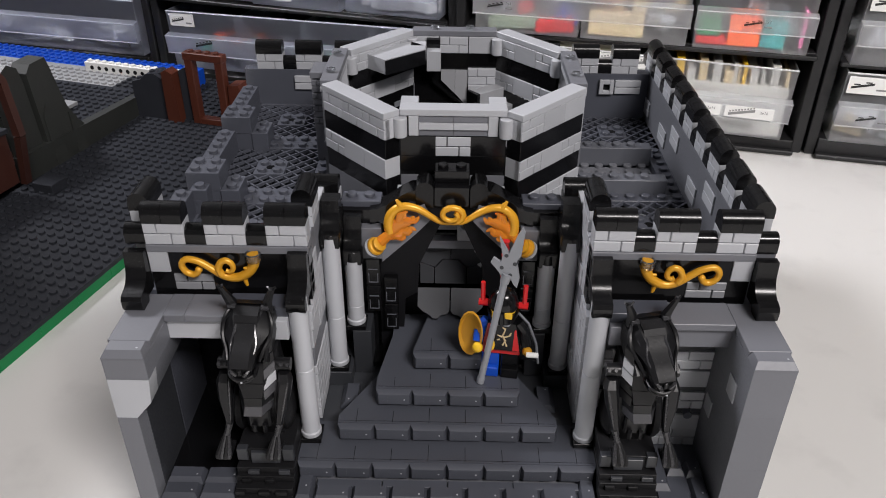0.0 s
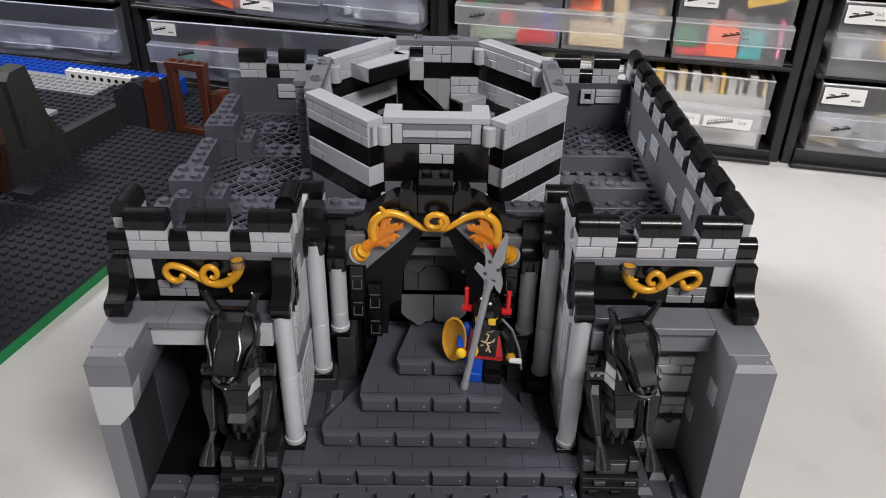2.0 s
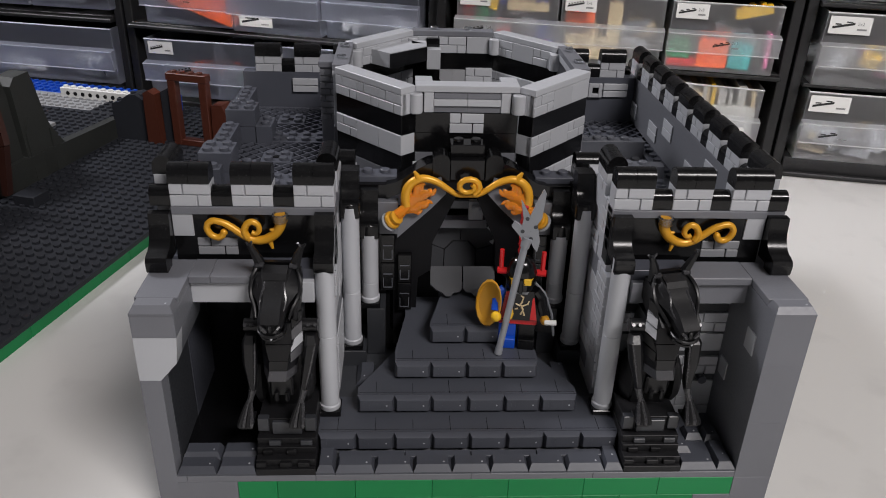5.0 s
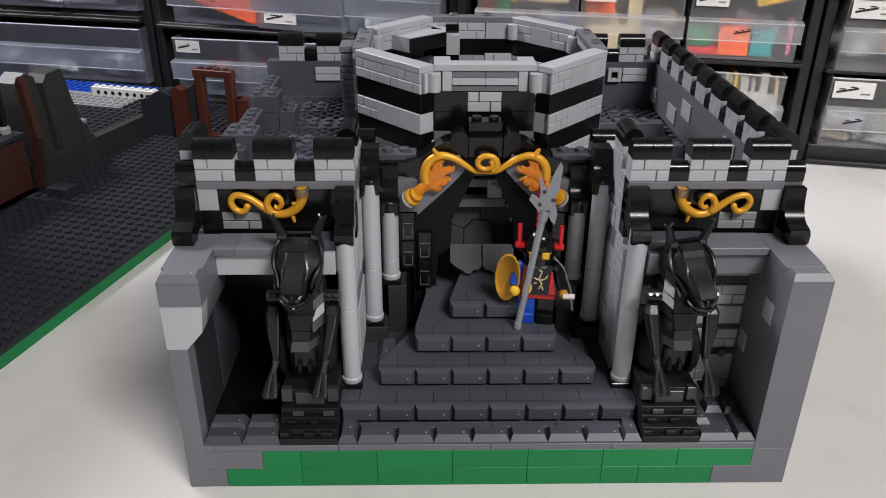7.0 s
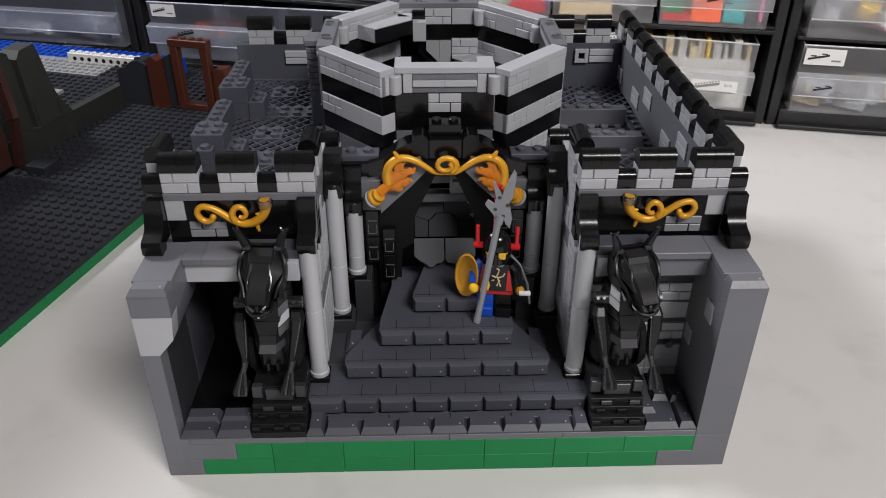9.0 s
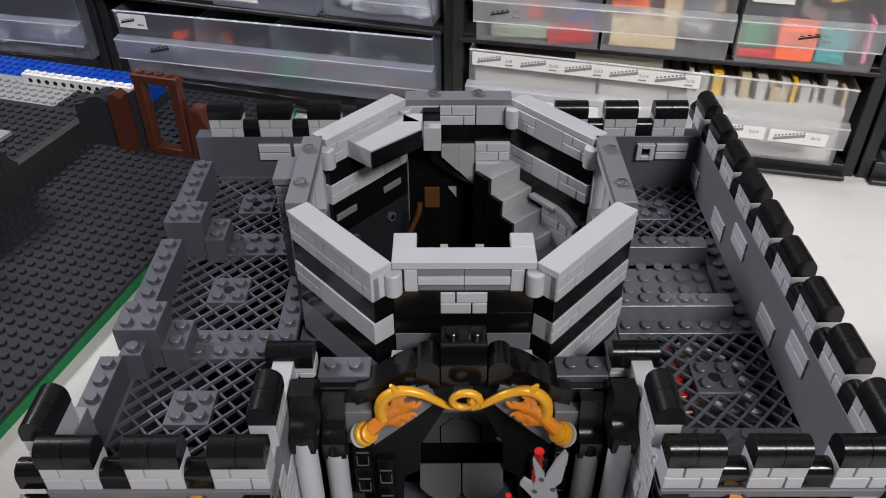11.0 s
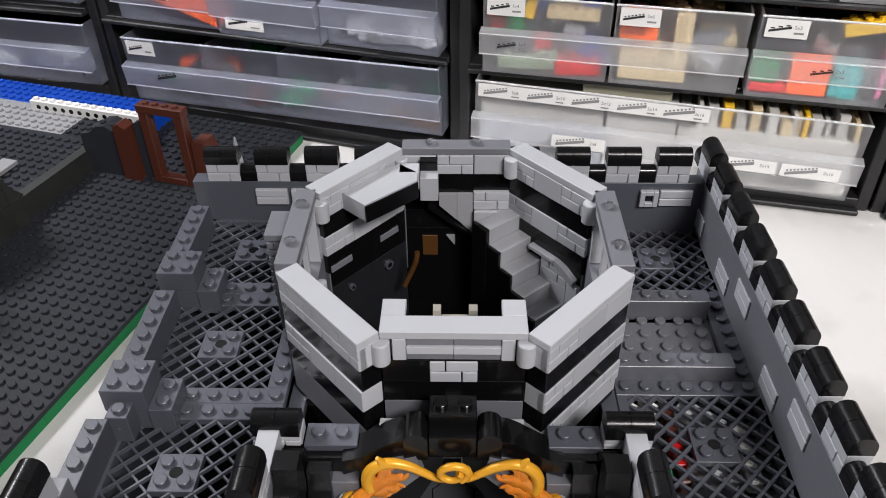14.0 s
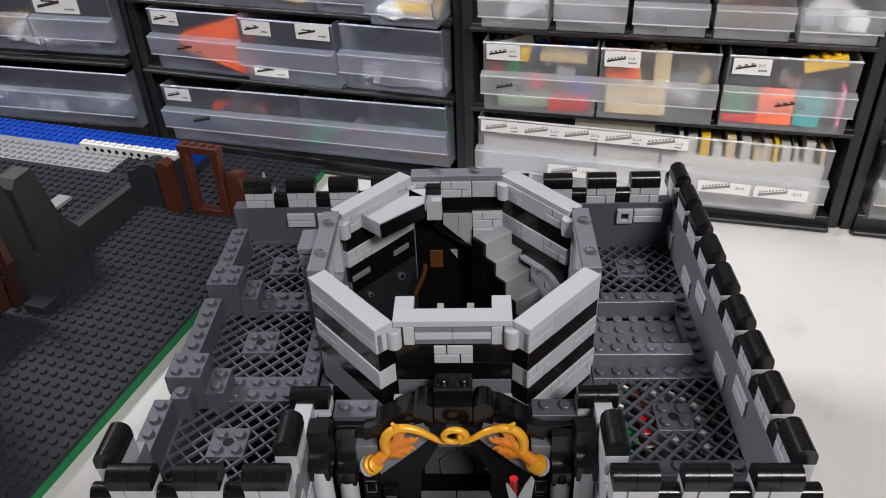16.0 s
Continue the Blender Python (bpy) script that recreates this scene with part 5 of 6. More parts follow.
# ---- toy figure with halberd on the steps ----
def figure():
    """A toy guard: legs, tapered body, helmet, shield on one arm; one plain mesh. Slots: blue, black, red, yellow, ochre, grey, white."""
    f = Form()
    f.box(-0.95, -0.06, -0.5, 0.45, 0.0, 0.6, 0.05, 0).box(-0.95, -0.06, -0.22, 0.45, 0.55, 1.45, 0.05, 0)
    f.box(0.06, 0.95, -0.5, 0.45, 0.0, 0.6, 0.05, 1).box(0.06, 0.95, -0.22, 0.45, 0.55, 1.45, 0.05, 1)
    f.box(-0.98, 0.98, -0.3, 0.45, 1.4, 1.75, 0.05, 2)
    f.prism([(-0.98, 1.75), (0.98, 1.75), (0.7, 3.45), (-0.7, 3.45)], 1, -0.42, 0.42, 1)
    f.prism([(-0.95, 1.8), (-0.55, 1.8), (-0.35, 3.4), (-0.68, 3.4)], 1, -0.45, -0.4, 2)
    for x0, z0, x1, z1 in ((0.1, 2.1, 0.25, 2.45), (0.3, 2.05, 0.22, 2.3), (0.2, 2.4, 0.05, 2.75), (0.05, 2.62, -0.18, 2.72), (0.16, 2.6, 0.42, 2.72), (0.42, 2.72, 0.5, 2.92), (0.1, 2.75, 0.2, 3.1), (0.2, 3.1, 0.05, 3.2), (-0.05, 2.45, -0.2, 2.4)):
        f.rod((x0, -0.43, z0), (x1, -0.43, z1), 0.055, 0.03, 5, 7)
    f.prism([(0.6, 1.8), (0.95, 1.8), (0.74, 3.1), (0.66, 3.1)], 1, -0.45, -0.4, 2)
    f.prism([(-0.3, 3.3), (0.35, 3.3), (0.45, 3.45), (-0.4, 3.45)], 1, -0.46, -0.4, 5)
    # arms and gripping ends
    f.tube([(-0.75, 0, 3.3), (-1.1, -0.15, 2.9), (-1.15, -0.55, 2.3)], [0.3, 0.32, 0.25], 10, 0)
    f.ball((-1.12, -0.8, 2.1), 0.28, 10, 3)
    f.ball((-0.45, -0.75, 2.3), (0.2, 0.2, 0.36), 8, 3)
    f.tube([(0.75, 0, 3.3), (1.1, 0.0, 2.8), (1.3, -0.35, 2.1)], [0.3, 0.3, 0.24], 10, 1)
    f.ball((1.35, -0.55, 1.95), 0.26, 10, 4)
    f.rod((1.35, -0.8, 1.95), (1.9, -0.9, 2.05), 0.14, n=8, slot=6)
    # head, helmet and visor slit
    f.lathe(0, 0, [(0.45, 3.45), (0.62, 3.6), (0.64, 4.4), (0.5, 4.6)], 16, 3)
    f.lathe(0, 0.02, [(0.74, 3.55), (0.78, 4.0), (0.8, 4.02), (0.8, 4.05)], 16, 1)
    f.lathe(0, 0.02, [(0.72, 4.22), (0.76, 4.5), (0.62, 4.95), (0.35, 5.2), (0.05, 5.27)], 16, 1)
    f.box(-0.5, -0.12, -0.74, -0.6, 3.95, 4.3, 0.03, 3).box(0.12, 0.5, -0.74, -0.6, 3.95, 4.3, 0.03, 3)
    f.box(-0.1, 0.1, -0.8, -0.6, 3.5, 4.3, 0.03, 1)
    # red plume holders
    for s in (-1, 1):
        f.rod((s * 1.02, 0.0, 4.2), (s * 1.04, 0.05, 5.5), 0.12, n=8, slot=2)
        f.rod((s * 0.75, 0.0, 4.35), (s * 1.22, 0.0, 4.35), 0.18, n=8, slot=2)
    f.lathe(-0.08, 0.45, [(0.14 + 0.05 * (k % 2), 5.1 + 0.2 * k) for k in range(14)], 8, 2)
    # oval shield, hollow side seen
    n, vs = 16, []
    for r, d in ((0.25, 0.35), (0.8, 0.25), (1.0, 0.0), (0.93, -0.06), (0.75, 0.12), (0.2, 0.22)):
        vs += [(-1.55 + r * 0.66 * math.cos(2 * math.pi * k / n) + 0.12 * r * math.sin(2 * math.pi * k / n), -0.45 + d - r * 0.35 * math.cos(2 * math.pi * k / n), 2.65 + r * 1.38 * math.sin(2 * math.pi * k / n)) for k in range(n)]
    fs = [(i * n + k, i * n + (k + 1) % n, (i + 1) * n + (k + 1) % n, (i + 1) * n + k) for i in range(5) for k in range(n)] + [list(range(n)), list(range(5 * n, 6 * n))]
    f.add(vs, fs, 4)
    # cape
    f.prism([(0.7, 3.5), (1.2, 2.8), (1.75, 1.2), (1.9, 0.5), (1.6, 0.5), (0.2, 0.6), (-0.7, 3.5)], 1, 0.5, 0.58, 1)
    f.tube([(0.75, 0.5, 3.5), (1.3, 0.5, 2.9), (1.75, 0.5, 1.7), (1.95, 0.5, 0.4)], 0.07, 6, 5)
    return f


fig = part("toy_figure", figure(), [BLUE, BLACK, RED, YELLOW, AMBER, SILVER, WHITE, TAN], None)
fig.matrix_basis = pose(2.95 * U, 6.9 * U, 6.2 * U, 0, 0, -8) @ Matrix.Scale(1.1, 4)
tagged(fig, "small plastic toy knight with ochre shield standing on grey steps", "toy figure")


def halberd():
    f = Form()
    f.rod((0, 0, 0.02), (0, 0, 6.9), 0.19, n=14).rod((0, 0, 0), (0, 0, 0.35), 0.22, n=14)
    f.rod((0, 0, 6.7), (0.05, 0, 7.3), 0.24, 0.28, n=12)
    o = [(-0.39, 7.3), (-0.92, 7.73), (-0.83, 8.03), (-0.4, 7.87), (-0.4, 8.3), (-0.74, 9.25), (-0.36, 8.8), (-0.1, 8.48), (0.08, 9.48), (0.26, 10.1), (0.45, 9.87), (0.53, 8.53), (0.36, 8.14), (0.57, 7.62), (0.72, 7.2), (0.7, 6.65), (0.45, 6.85), (0.18, 7.25), (0.12, 6.3), (-0.06, 6.87)]
    f.prism(o, 1, -0.1, 0.1)
    for x, z in ((-0.2, 8.35), (0.32, 8.0), (-0.3, 7.6), (0.22, 7.3)):
        f.rod((x, -0.115, z), (x, 0.115, z), 0.11, n=10, slot=1)
    return f


hb = part("toy_halberd", halberd(), [SILVER, SLATE], None)
shaft = Vector((1.6, 0.42, 10.2)).normalized()
flat = (Vector((1, -0.25, 0)) - shaft * shaft.dot(Vector((1, -0.25, 0)))).normalized()
hb.matrix_basis = Matrix.Translation((1.82 * U, 5.9 * U, 6.24 * U)) @ Matrix((flat, shaft.cross(flat), shaft)).transposed().to_4x4()
tagged(hb, "grey plastic toy halberd held upright by the toy figure", "toy weapon")

# ---- neighbouring studded landscape ----
LAND = -16.0  # the base stands turned a little further
FIELD = plastic("pale_grey_plastic", (0.27, 0.275, 0.285), 0.36)
# the base's shade is put into this grey, darker than the castle's
SHADE = plastic("shaded_bluish_grey_plastic", (0.025, 0.027, 0.033), 0.4, 0.2, spec=0.15)
land = thing("toy_landscape", "dark grey studded toy base with green edge and raised plateau", "toy model", turn=LAND)
E0, EB, LZ, PZ = -33.0, 56.1, 1.3, 3.3  # right edge, back edge, lower and upper level
lower = Form().box(-49.4, E0, -22, EB, LZ - 0.4, LZ, 0.02)
for i in range(16):
    for j in range(78):
        lower.stud(E0 - 0.55 - i, EB - 0.6 - j, LZ, 0, 8)
part("studded_plate", lower, SHADE, land)
for j in range(20):
    part("edge_brick", block(E0 - 1, E0 - 0.02, EB - 4 * j - 3.99, EB - 4 * j - 0.01, 0.0, LZ - 0.02, 0.03), GREEN, land)
for j in range(4):
    part("edge_brick", block(E0 - 5 - 4 * j + 0.01, E0 - 1 - 4 * j, EB - 1, EB, 0.0, LZ - 0.42, 0.03), GREEN, land)
part("core", block(-104, E0 - 1.02, -22, EB - 1.02, 0, LZ - 0.42, 0.0), SHADE, land)


def studded(x0, x1, y0, y1, z):
    f = Form().box(x0, x1, y0, y1, z - 2.0, z, 0.02)
    for i in range(int(x1 - x0)):
        for j in range(int(y1 - y0)):
            f.stud(x0 + 0.5 + i, y0 + 0.5 + j, z, 0, 8)
    return f


part("plateau", studded(-80, -50, 26, 45.5, PZ), SHADE, land)
part("grey_field", studded(-84, -54, 45.5, 50.4, PZ), FIELD, land, "light grey studded field")
part("dark_field", studded(-54, -47.5, 45.5, 50.4, PZ), SHADE, land)
part("blue_field", studded(-84, -47.5, 50.4, 54.4, PZ), BLUE, land, "bright blue studded water")
beam = part("holed_beam", block(-60.2, -47.2, 48.9, 49.9, PZ + 0.02, PZ + 1.2, 0.03), WHITE, land, "white beam with round holes")
for i in range(13):
    part("stud", Form().stud(-59.7 + i, 49.4, PZ + 1.2, 0, 8), WHITE, beam)
for i in range(12):
    part("hole", Form().rod((-59.2 + i, 48.87, PZ + 0.6), (-59.2 + i, 48.92, PZ + 0.6), 0.25, n=10), BLACK, beam)
ROCK = plastic("rock_grey_plastic", (0.026, 0.028, 0.026), 0.45, 0.25, bump=0.04)
bank = Form().prism([(25.5, LZ), (25.5, 3.9), (44.2, 3.42), (44.2, LZ)], 0, -50.2, -49.2)
part("bank", bank, ROCK, land, "dark grey sloping bank wall")
lean = Matrix.Identity(4)
lean[0][2], lean[0][3] = -0.06, 0.06 * LZ
rk = Form().prism([(29.7, LZ), (29.7, 10.6), (30.4, 11.3), (32.4, 11.4), (32.7, 10.2), (33.0, 8.2), (33.4, 6.2), (34.1, 4.7), (35.0, 3.6), (35.0, LZ)], 0, -51.2, -49.3)
rk.prism([(29.9, LZ), (30.0, 6.2), (30.7, 7.4), (31.3, 5.4), (31.5, LZ)], 0, -49.6, -49.1).prism([(33.0, LZ), (33.2, 5.6), (34.0, 5.0), (34.4, LZ)], 0, -49.6, -49.12)
part("rock_panel", rk.moved(lean), ROCK, land, "dark grey angular rock panel")
rk = Form().prism([(25.6, LZ), (25.8, 9.0), (26.8, 11.2), (28.2, 11.9), (29.2, 11.3), (29.45, 9.8), (29.45, LZ)], 0, -51.8, -49.7)
part("rock_panel", rk.moved(lean), ROCK, land, "dark grey angular rock panel")
part("tile", block(-55.3, -53.7, 36.9, 39.3, PZ + 0.2, PZ + 0.6, 0.04), FIELD, land, "light grey tile")
part("spike", Form().lathe(-36.0, 48.2, [(0.55, LZ), (0.5, LZ + 1.0), (0.1, LZ + 3.0)], 4), SILVER, land, "pale grey spike")
rock = part("rock_block", Form().prism([(-49.4, LZ), (-45.2, LZ), (-45.2, 5.9), (-46.4, 6.5), (-47.4, 6.3), (-48.2, 5.6), (-49.3, 5.3)], 1, 43.2, 45.4), SHADE, land, "dark grey jagged rock block")
for x, z in ((-48.8, 5.45), (-47.0, 6.4), (-46.0, 6.25)):
    part("stud", Form().stud(x, 44.0, z, 0, 8), SHADE, rock)
gate = part("gate", Form().box(-42.2, -41.3, 43.2, 44.2, LZ, 8.9, 0.06), BROWN, land, "reddish brown door frame between two posts")
part("jamb", Form().box(-38.6, -37.7, 43.2, 44.2, LZ, 8.9, 0.06), BROWN, gate)
part("lintel", Form().box(-42.3, -37.6, 43.15, 44.25, 8.5, 9.3, 0.06).studs(-42, -38, 43.2, 44.2, 9.3), BROWN, gate)
part("sill", Form().box(-41.3, -38.6, 43.2, 44.2, LZ, LZ + 0.7, 0.06), BROWN, gate)
part("post", Form().prism([(-45.0, LZ), (-43.4, LZ), (-43.6, 6.9), (-44.3, 7.3), (-44.9, 7.0)], 1, 42.6, 44.0), BROWN, gate)
part("dark_leaf", Form().prism([(-43.4, LZ), (-42.2, LZ), (-42.2, 7.6), (-43.4, 7.0)], 1, 43.6, 44.4), SHADE, gate)
part("post", Form().prism([(-37.6, LZ), (-35.7, LZ), (-35.5, 4.6), (-36.2, 6.2), (-37.4, 6.1)], 1, 43.4, 45.2), BROWN, gate)
# brown building by the rock
TIMBER = plastic("dark_brown_plastic", (0.04, 0.013, 0.009), 0.42, 0.25)
bb = part("timber_house", Form().box(-76, -48.2, 10, 24.0, 2.4, 7.3, 0.06), TIMBER, land, "reddish brown timber house wall with black posts")
part("support", Form().box(-76, -51, 10, 26.0, LZ, 2.4, 0.05).box(-47.4, -45.2, 24.4, 26.4, LZ, 2.3, 0.05), SHADE, bb)
part("floor", Form().box(-76, -48.0, 9.8, 24.2, 7.3, 7.7, 0.03).studs(-75, -49, 16.2, 24.2, 7.7), SHADE, bb)
part("beam", Form().prism([(-46.9, 7.4), (-46.1, 7.4), (-46.5, 12.4), (-46.9, 12.9), (-47.2, 12.4)], 1, 23.5, 24.2), TIMBER, bb)
part("beam", Form().prism([(-47.6, 2.6), (-47.0, 2.6), (-46.2, 7.3), (-46.9, 7.3)], 1, 23.5, 24.2), TIMBER, bb)
for i in range(7):
    u = -49.4 - 1.6 * i
    p = part("post", Form().rod((u, 23.4, 7.9), (u + 0.25, 23.4, 12.2 - 0.2 * (i % 3)), 0.32, n=12), BLACK, bb)
    part("foot", Form().lathe(u, 23.4, [(0.55, 7.7), (0.55, 8.2), (0.4, 8.4)], 12), FIELD, p)
    for z in (2.6, 4.2, 5.8):
        part("brick", block(u - 0.7 + 0.4 * (z == 4.2), u + 0.75 + 0.4 * (z == 4.2), 24.0, 24.12 + 0.1 * ((i + int(z)) % 2), z, z + 1.3, 0.05), TIMBER, bb)
# unseen upper house with posts, beams and roof, added to shade the base
part("upper_storey", Form().box(-78, -56.5, -16, 21, LZ, 46, 0.06), TIMBER, bb, "tall dark brown upper storey added out of view for shade")
for v in (-16.2, 20.2):
    part("post", Form().box(-57.5, -56.3, v, v + 1.0, LZ, 46, 0.05), BLACK, bb)
for z in (12.0, 23.0, 34.0):
    part("beam", Form().box(-56.48, -56.2, -15.2, 20.2, z, z + 1.0, 0.05), BLACK, bb)
part("roof", Form().prism([(-79.5, 46), (-55, 46), (-67, 54)], 1, -17.5, 22.5), SHADE, bb)

# ---- drawer cabinets ----
SHIFT = (-0.96, 1.24, -1.80)
TRIM = Matrix.Diagonal((0.98, 1, 0.99, 1))
SKEW = (8, 54, 0)  # pivot and turn of the cabinet against the bench


def seated(ob):
    """Sets a thing down on the bench, turned with the cabinet that is being built."""
    u, v, turn = SKEW
    c = Matrix.Translation((u * U, v * U, 0))
    ob.matrix_basis = pose(SHIFT[0] * U, SHIFT[1] * U, SHIFT[2] * U, 0, 0, BENCH) @ TRIM @ c @ Matrix.Rotation(radians(turn), 4, "Z") @ c.inverted()
    return ob


def frosted(name, tint, clear):
    m = plastic(name, tint, 0.3, 0.05)
    nt = m.node_tree
    b, out = nt.nodes["Principled BSDF"], nt.nodes["Material Output"]
    tr = nt.nodes.new("ShaderNodeBsdfRefraction")
    tr.inputs["Color"].default_value = (0.95, 0.96, 0.97, 1)
    tr.inputs["Roughness"].default_value, tr.inputs["IOR"].default_value = 0.32, 1.22
    mix = nt.nodes.new("ShaderNodeMixShader")
    mix.inputs[0].default_value = clear
    nt.links.new(b.outputs[0], mix.inputs[1])
    nt.links.new(tr.outputs[0], mix.inputs[2])
    nt.links.new(mix.outputs[0], out.inputs[0])
    return m


FROST = frosted("frosted_clear_plastic", (0.5, 0.495, 0.5), 0.87)
LIP = frosted("frosted_lip_plastic", (0.55, 0.545, 0.55), 0.84)
RIM = frosted("frosted_rim_plastic", (0.6, 0.6, 0.6), 0.45)
# left cabinets: their dimmer, bluer light is put into the tint
COOL = frosted("cool_light_frosted_plastic", (0.36, 0.38, 0.46), 0.88)
COOL_LIP = frosted("cool_light_frosted_lip_plastic", (0.42, 0.44, 0.54), 0.84)
COOL_RIM = frosted("cool_light_frosted_rim_plastic", (0.5, 0.52, 0.6), 0.5)


def words(text, size, at, parent, mat=None):
    cu = bpy.data.curves.new("label_text", "FONT")
    cu.body, cu.size, cu.align_x, cu.resolution_u = text, size * U, "LEFT", 2
    cu.extrude = 0.004 * U
    cu.materials.append(mat or INK)
    ob = new("label_text", cu)
    ob.parent = parent
    ob.matrix_basis = pose(at[0] * U, at[1] * U, at[2] * U, 90, 0, 0)
    return ob


def pictogram(u, v, z, w, studs):
    """The printed outline of a plate: a slanting bar with round tops."""
    f = Form()
    f.prism([(u, z), (u + w, z + w * 0.22), (u + w, z + w * 0.33), (u, z + w * 0.11)], 1, v - 0.012, v)
    for i in range(studs):
        x = u + w * (i + 0.5) / studs
        f.box(x - w * 0.28 / studs, x + w * 0.28 / studs, v - 0.012, v, z + w * 0.14 + w * 0.22 * (i + 0.5) / studs, z + w * 0.2 + w * 0.22 * (i + 0.5) / studs, 0)
    return f


def label(drawer, u, v, z, w, h, text, studs, paper=True):
    if paper:
        part("label", Form().box(u, u + w, v - 0.04, v, z, z + h, 0), PAPER, drawer, "white paper label")
    part("label_print", pictogram(u + 0.08 * w, v - 0.045, z + 0.28 * h, 0.52 * w, studs), INK, drawer)
    if text:
        words(text, 0.27 * h, (u + 0.66 * w, v - 0.05, z + 0.52 * h), drawer, plastic_grey)
    part("label_print", Form().box(u + 0.67 * w, u + 0.9 * w, v - 0.055, v - 0.045, z + 0.24 * h, z + 0.34 * h, 0), plastic_grey, drawer)


plastic_grey = plastic("grey_print", (0.25, 0.25, 0.25), 0.7)


def drawer(cab, u0, u1, z0, z1, vf, deep=15.0, pull=0.0, lip=(0.6, 0.3), roll=0.0):
    """A frosted drawer whose front stands at vf: walls, floor, a jutting finger lip with bright edges."""
    h, t = z1 - z0, 0.16
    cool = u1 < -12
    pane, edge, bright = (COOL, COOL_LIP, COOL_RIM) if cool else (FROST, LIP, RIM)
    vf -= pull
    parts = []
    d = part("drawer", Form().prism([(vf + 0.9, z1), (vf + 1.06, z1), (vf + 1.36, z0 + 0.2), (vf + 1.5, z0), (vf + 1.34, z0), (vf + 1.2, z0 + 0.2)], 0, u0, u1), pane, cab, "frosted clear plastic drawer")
    for u in (u0, u1 - t):
        parts.append(part("side", Form().prism([(vf + 1.08, z1), (vf + deep, z1), (vf + deep, z0), (vf + 1.38, z0)], 0, u, u + t), pane, d))
    parts.append(part("bottom", Form().box(u0 + t, u1 - t, vf + 1.52, vf + deep, z0, z0 + t, 0), pane, d))
    za, zb = z0 + lip[0] * h, z0 + lip[1] * h
    g = Form()
    g.prism([(vf + 0.98, za), (vf + 0.05, za - 0.22), (vf + 0.2, zb), (vf + 0.36, zb), (vf + 0.24, za - 0.36), (vf + 0.98, za - 0.16)], 0, u0 - 0.15, u1 + 0.15)
    for u in (u0 - 0.15, u1 - 0.0):
        g.prism([(vf + 1.0, za - 0.02), (vf + 0.1, za - 0.24), (vf + 0.25, zb), (vf + 1.1, zb + 0.2)], 0, u, u + 0.15)
    parts.append(part("lip", g, edge, d))
    parts.append(part("rim", Form().box(u0 - 0.05, u1 + 0.05, vf + 0.82, vf + 1.1, z1 - 0.14, z1, 0.05), bright, d))
    parts.append(part("lower_edge", Form().box(u0 - 0.18, u1 + 0.18, vf + 0.14, vf + 0.24, zb - 0.05, zb + 0.06, 0.03), bright, d))
    parts.append(part("upper_edge", Form().box(u0 - 0.16, u1 + 0.16, vf - 0.02, vf + 0.1, za - 0.3, za - 0.2, 0.03), bright, d))
    for ob in [d] + parts:
        ob.visible_shadow = False
    if roll:
        c = Matrix.Translation(((u0 + u1) / 2 * U, 0, (z0 + z1) / 2 * U))
        d.matrix_basis = c @ Matrix.Rotation(radians(roll), 4, "Y") @ c.inverted()
    return d


def contents(name, u0, u1, v0, v1, z0, z1, mats, seed, text, n=26, lying=True):
    """A heap of loose pieces in one drawer."""
    rng = random.Random(seed)
    f = Form()
    for i in range(n):
        w, d, h = rng.choice(((3.9, 1.9, 1.2), (1.9, 1.9, 1.2), (2.9, 1.9, 0.8), (3.9, 0.9, 1.2), (1.9, 0.9, 1.2)))
        x, y = rng.uniform(u0 + 1.2, u1 - 1.2), v0 + 0.9 + (v1 - v0 - 2) * rng.random() ** 1.6
        z = z0 + rng.random() * max(z1 - z0 - 1.4, 0.1)
        k = rng.randrange(len(mats))
        b = Form().box(-w / 2, w / 2, -d / 2, d / 2, 0, h, 0.04)
        for sx in range(int(w + 0.2)):
            b.stud(-w / 2 + 0.45 + sx, 0, h, 0, 8)
        tilt = rng.uniform(-0.5, 0.5) if z > z0 + 0.3 else 0
        m = Matrix.Translation((min(max(x, u0 + w / 2 + 0.3), u1 - w / 2 - 0.3), y, z + 0.2)) @ Euler((tilt * 0.5, tilt * 0.6, rng.uniform(-0.6, 0.6))).to_matrix().to_4x4()
        b.moved(m)
        f.add(b.v, b.f, k)
    return tagged(seated(part(name, f, mats, None)), text, "toy bricks", kind="stuff")


def cabinet(u0, u1, vb, rows, text, top=46.0, deep=20.0):
    """Black frame with shelves; rows are the shelf heights."""
    cab = seated(thing("drawer_cabinet", text, "drawer cabinet", "drawer cabinets"))
    part("side_panel", block(u0, u0 + 1.1, vb, vb + deep, 1.83, top, 0.1), CABINET, cab)
    part("side_panel", block(u1 - 1.1, u1, vb, vb + deep, 1.83, top, 0.1), CABINET, cab)
    part("back_panel", block(u0 + 1.1, u1 - 1.1, vb + deep - 0.5, vb + deep, 1.83, top, 0.02), CABINET, cab)
    for z0, z1 in rows:
        part("shelf", Form().box(u0 + 1.1, u1 - 1.1, vb - 0.4, vb + deep - 0.5, z0, z1, 0.08), CABINET, cab)
        part("shelf_edge", Form().box(u0 + 1.0, u1 - 1.0, vb - 1.2, vb - 0.4, z0 + 0.1, z0 + 0.55, 0.1), CABINET, cab)
    return cab


SHELVES = [(1.83, 3.3), (12.25, 12.95), (20.6, 21.3), (28.9, 29.6), (37.1, 37.8), (45.3, 46.0)]
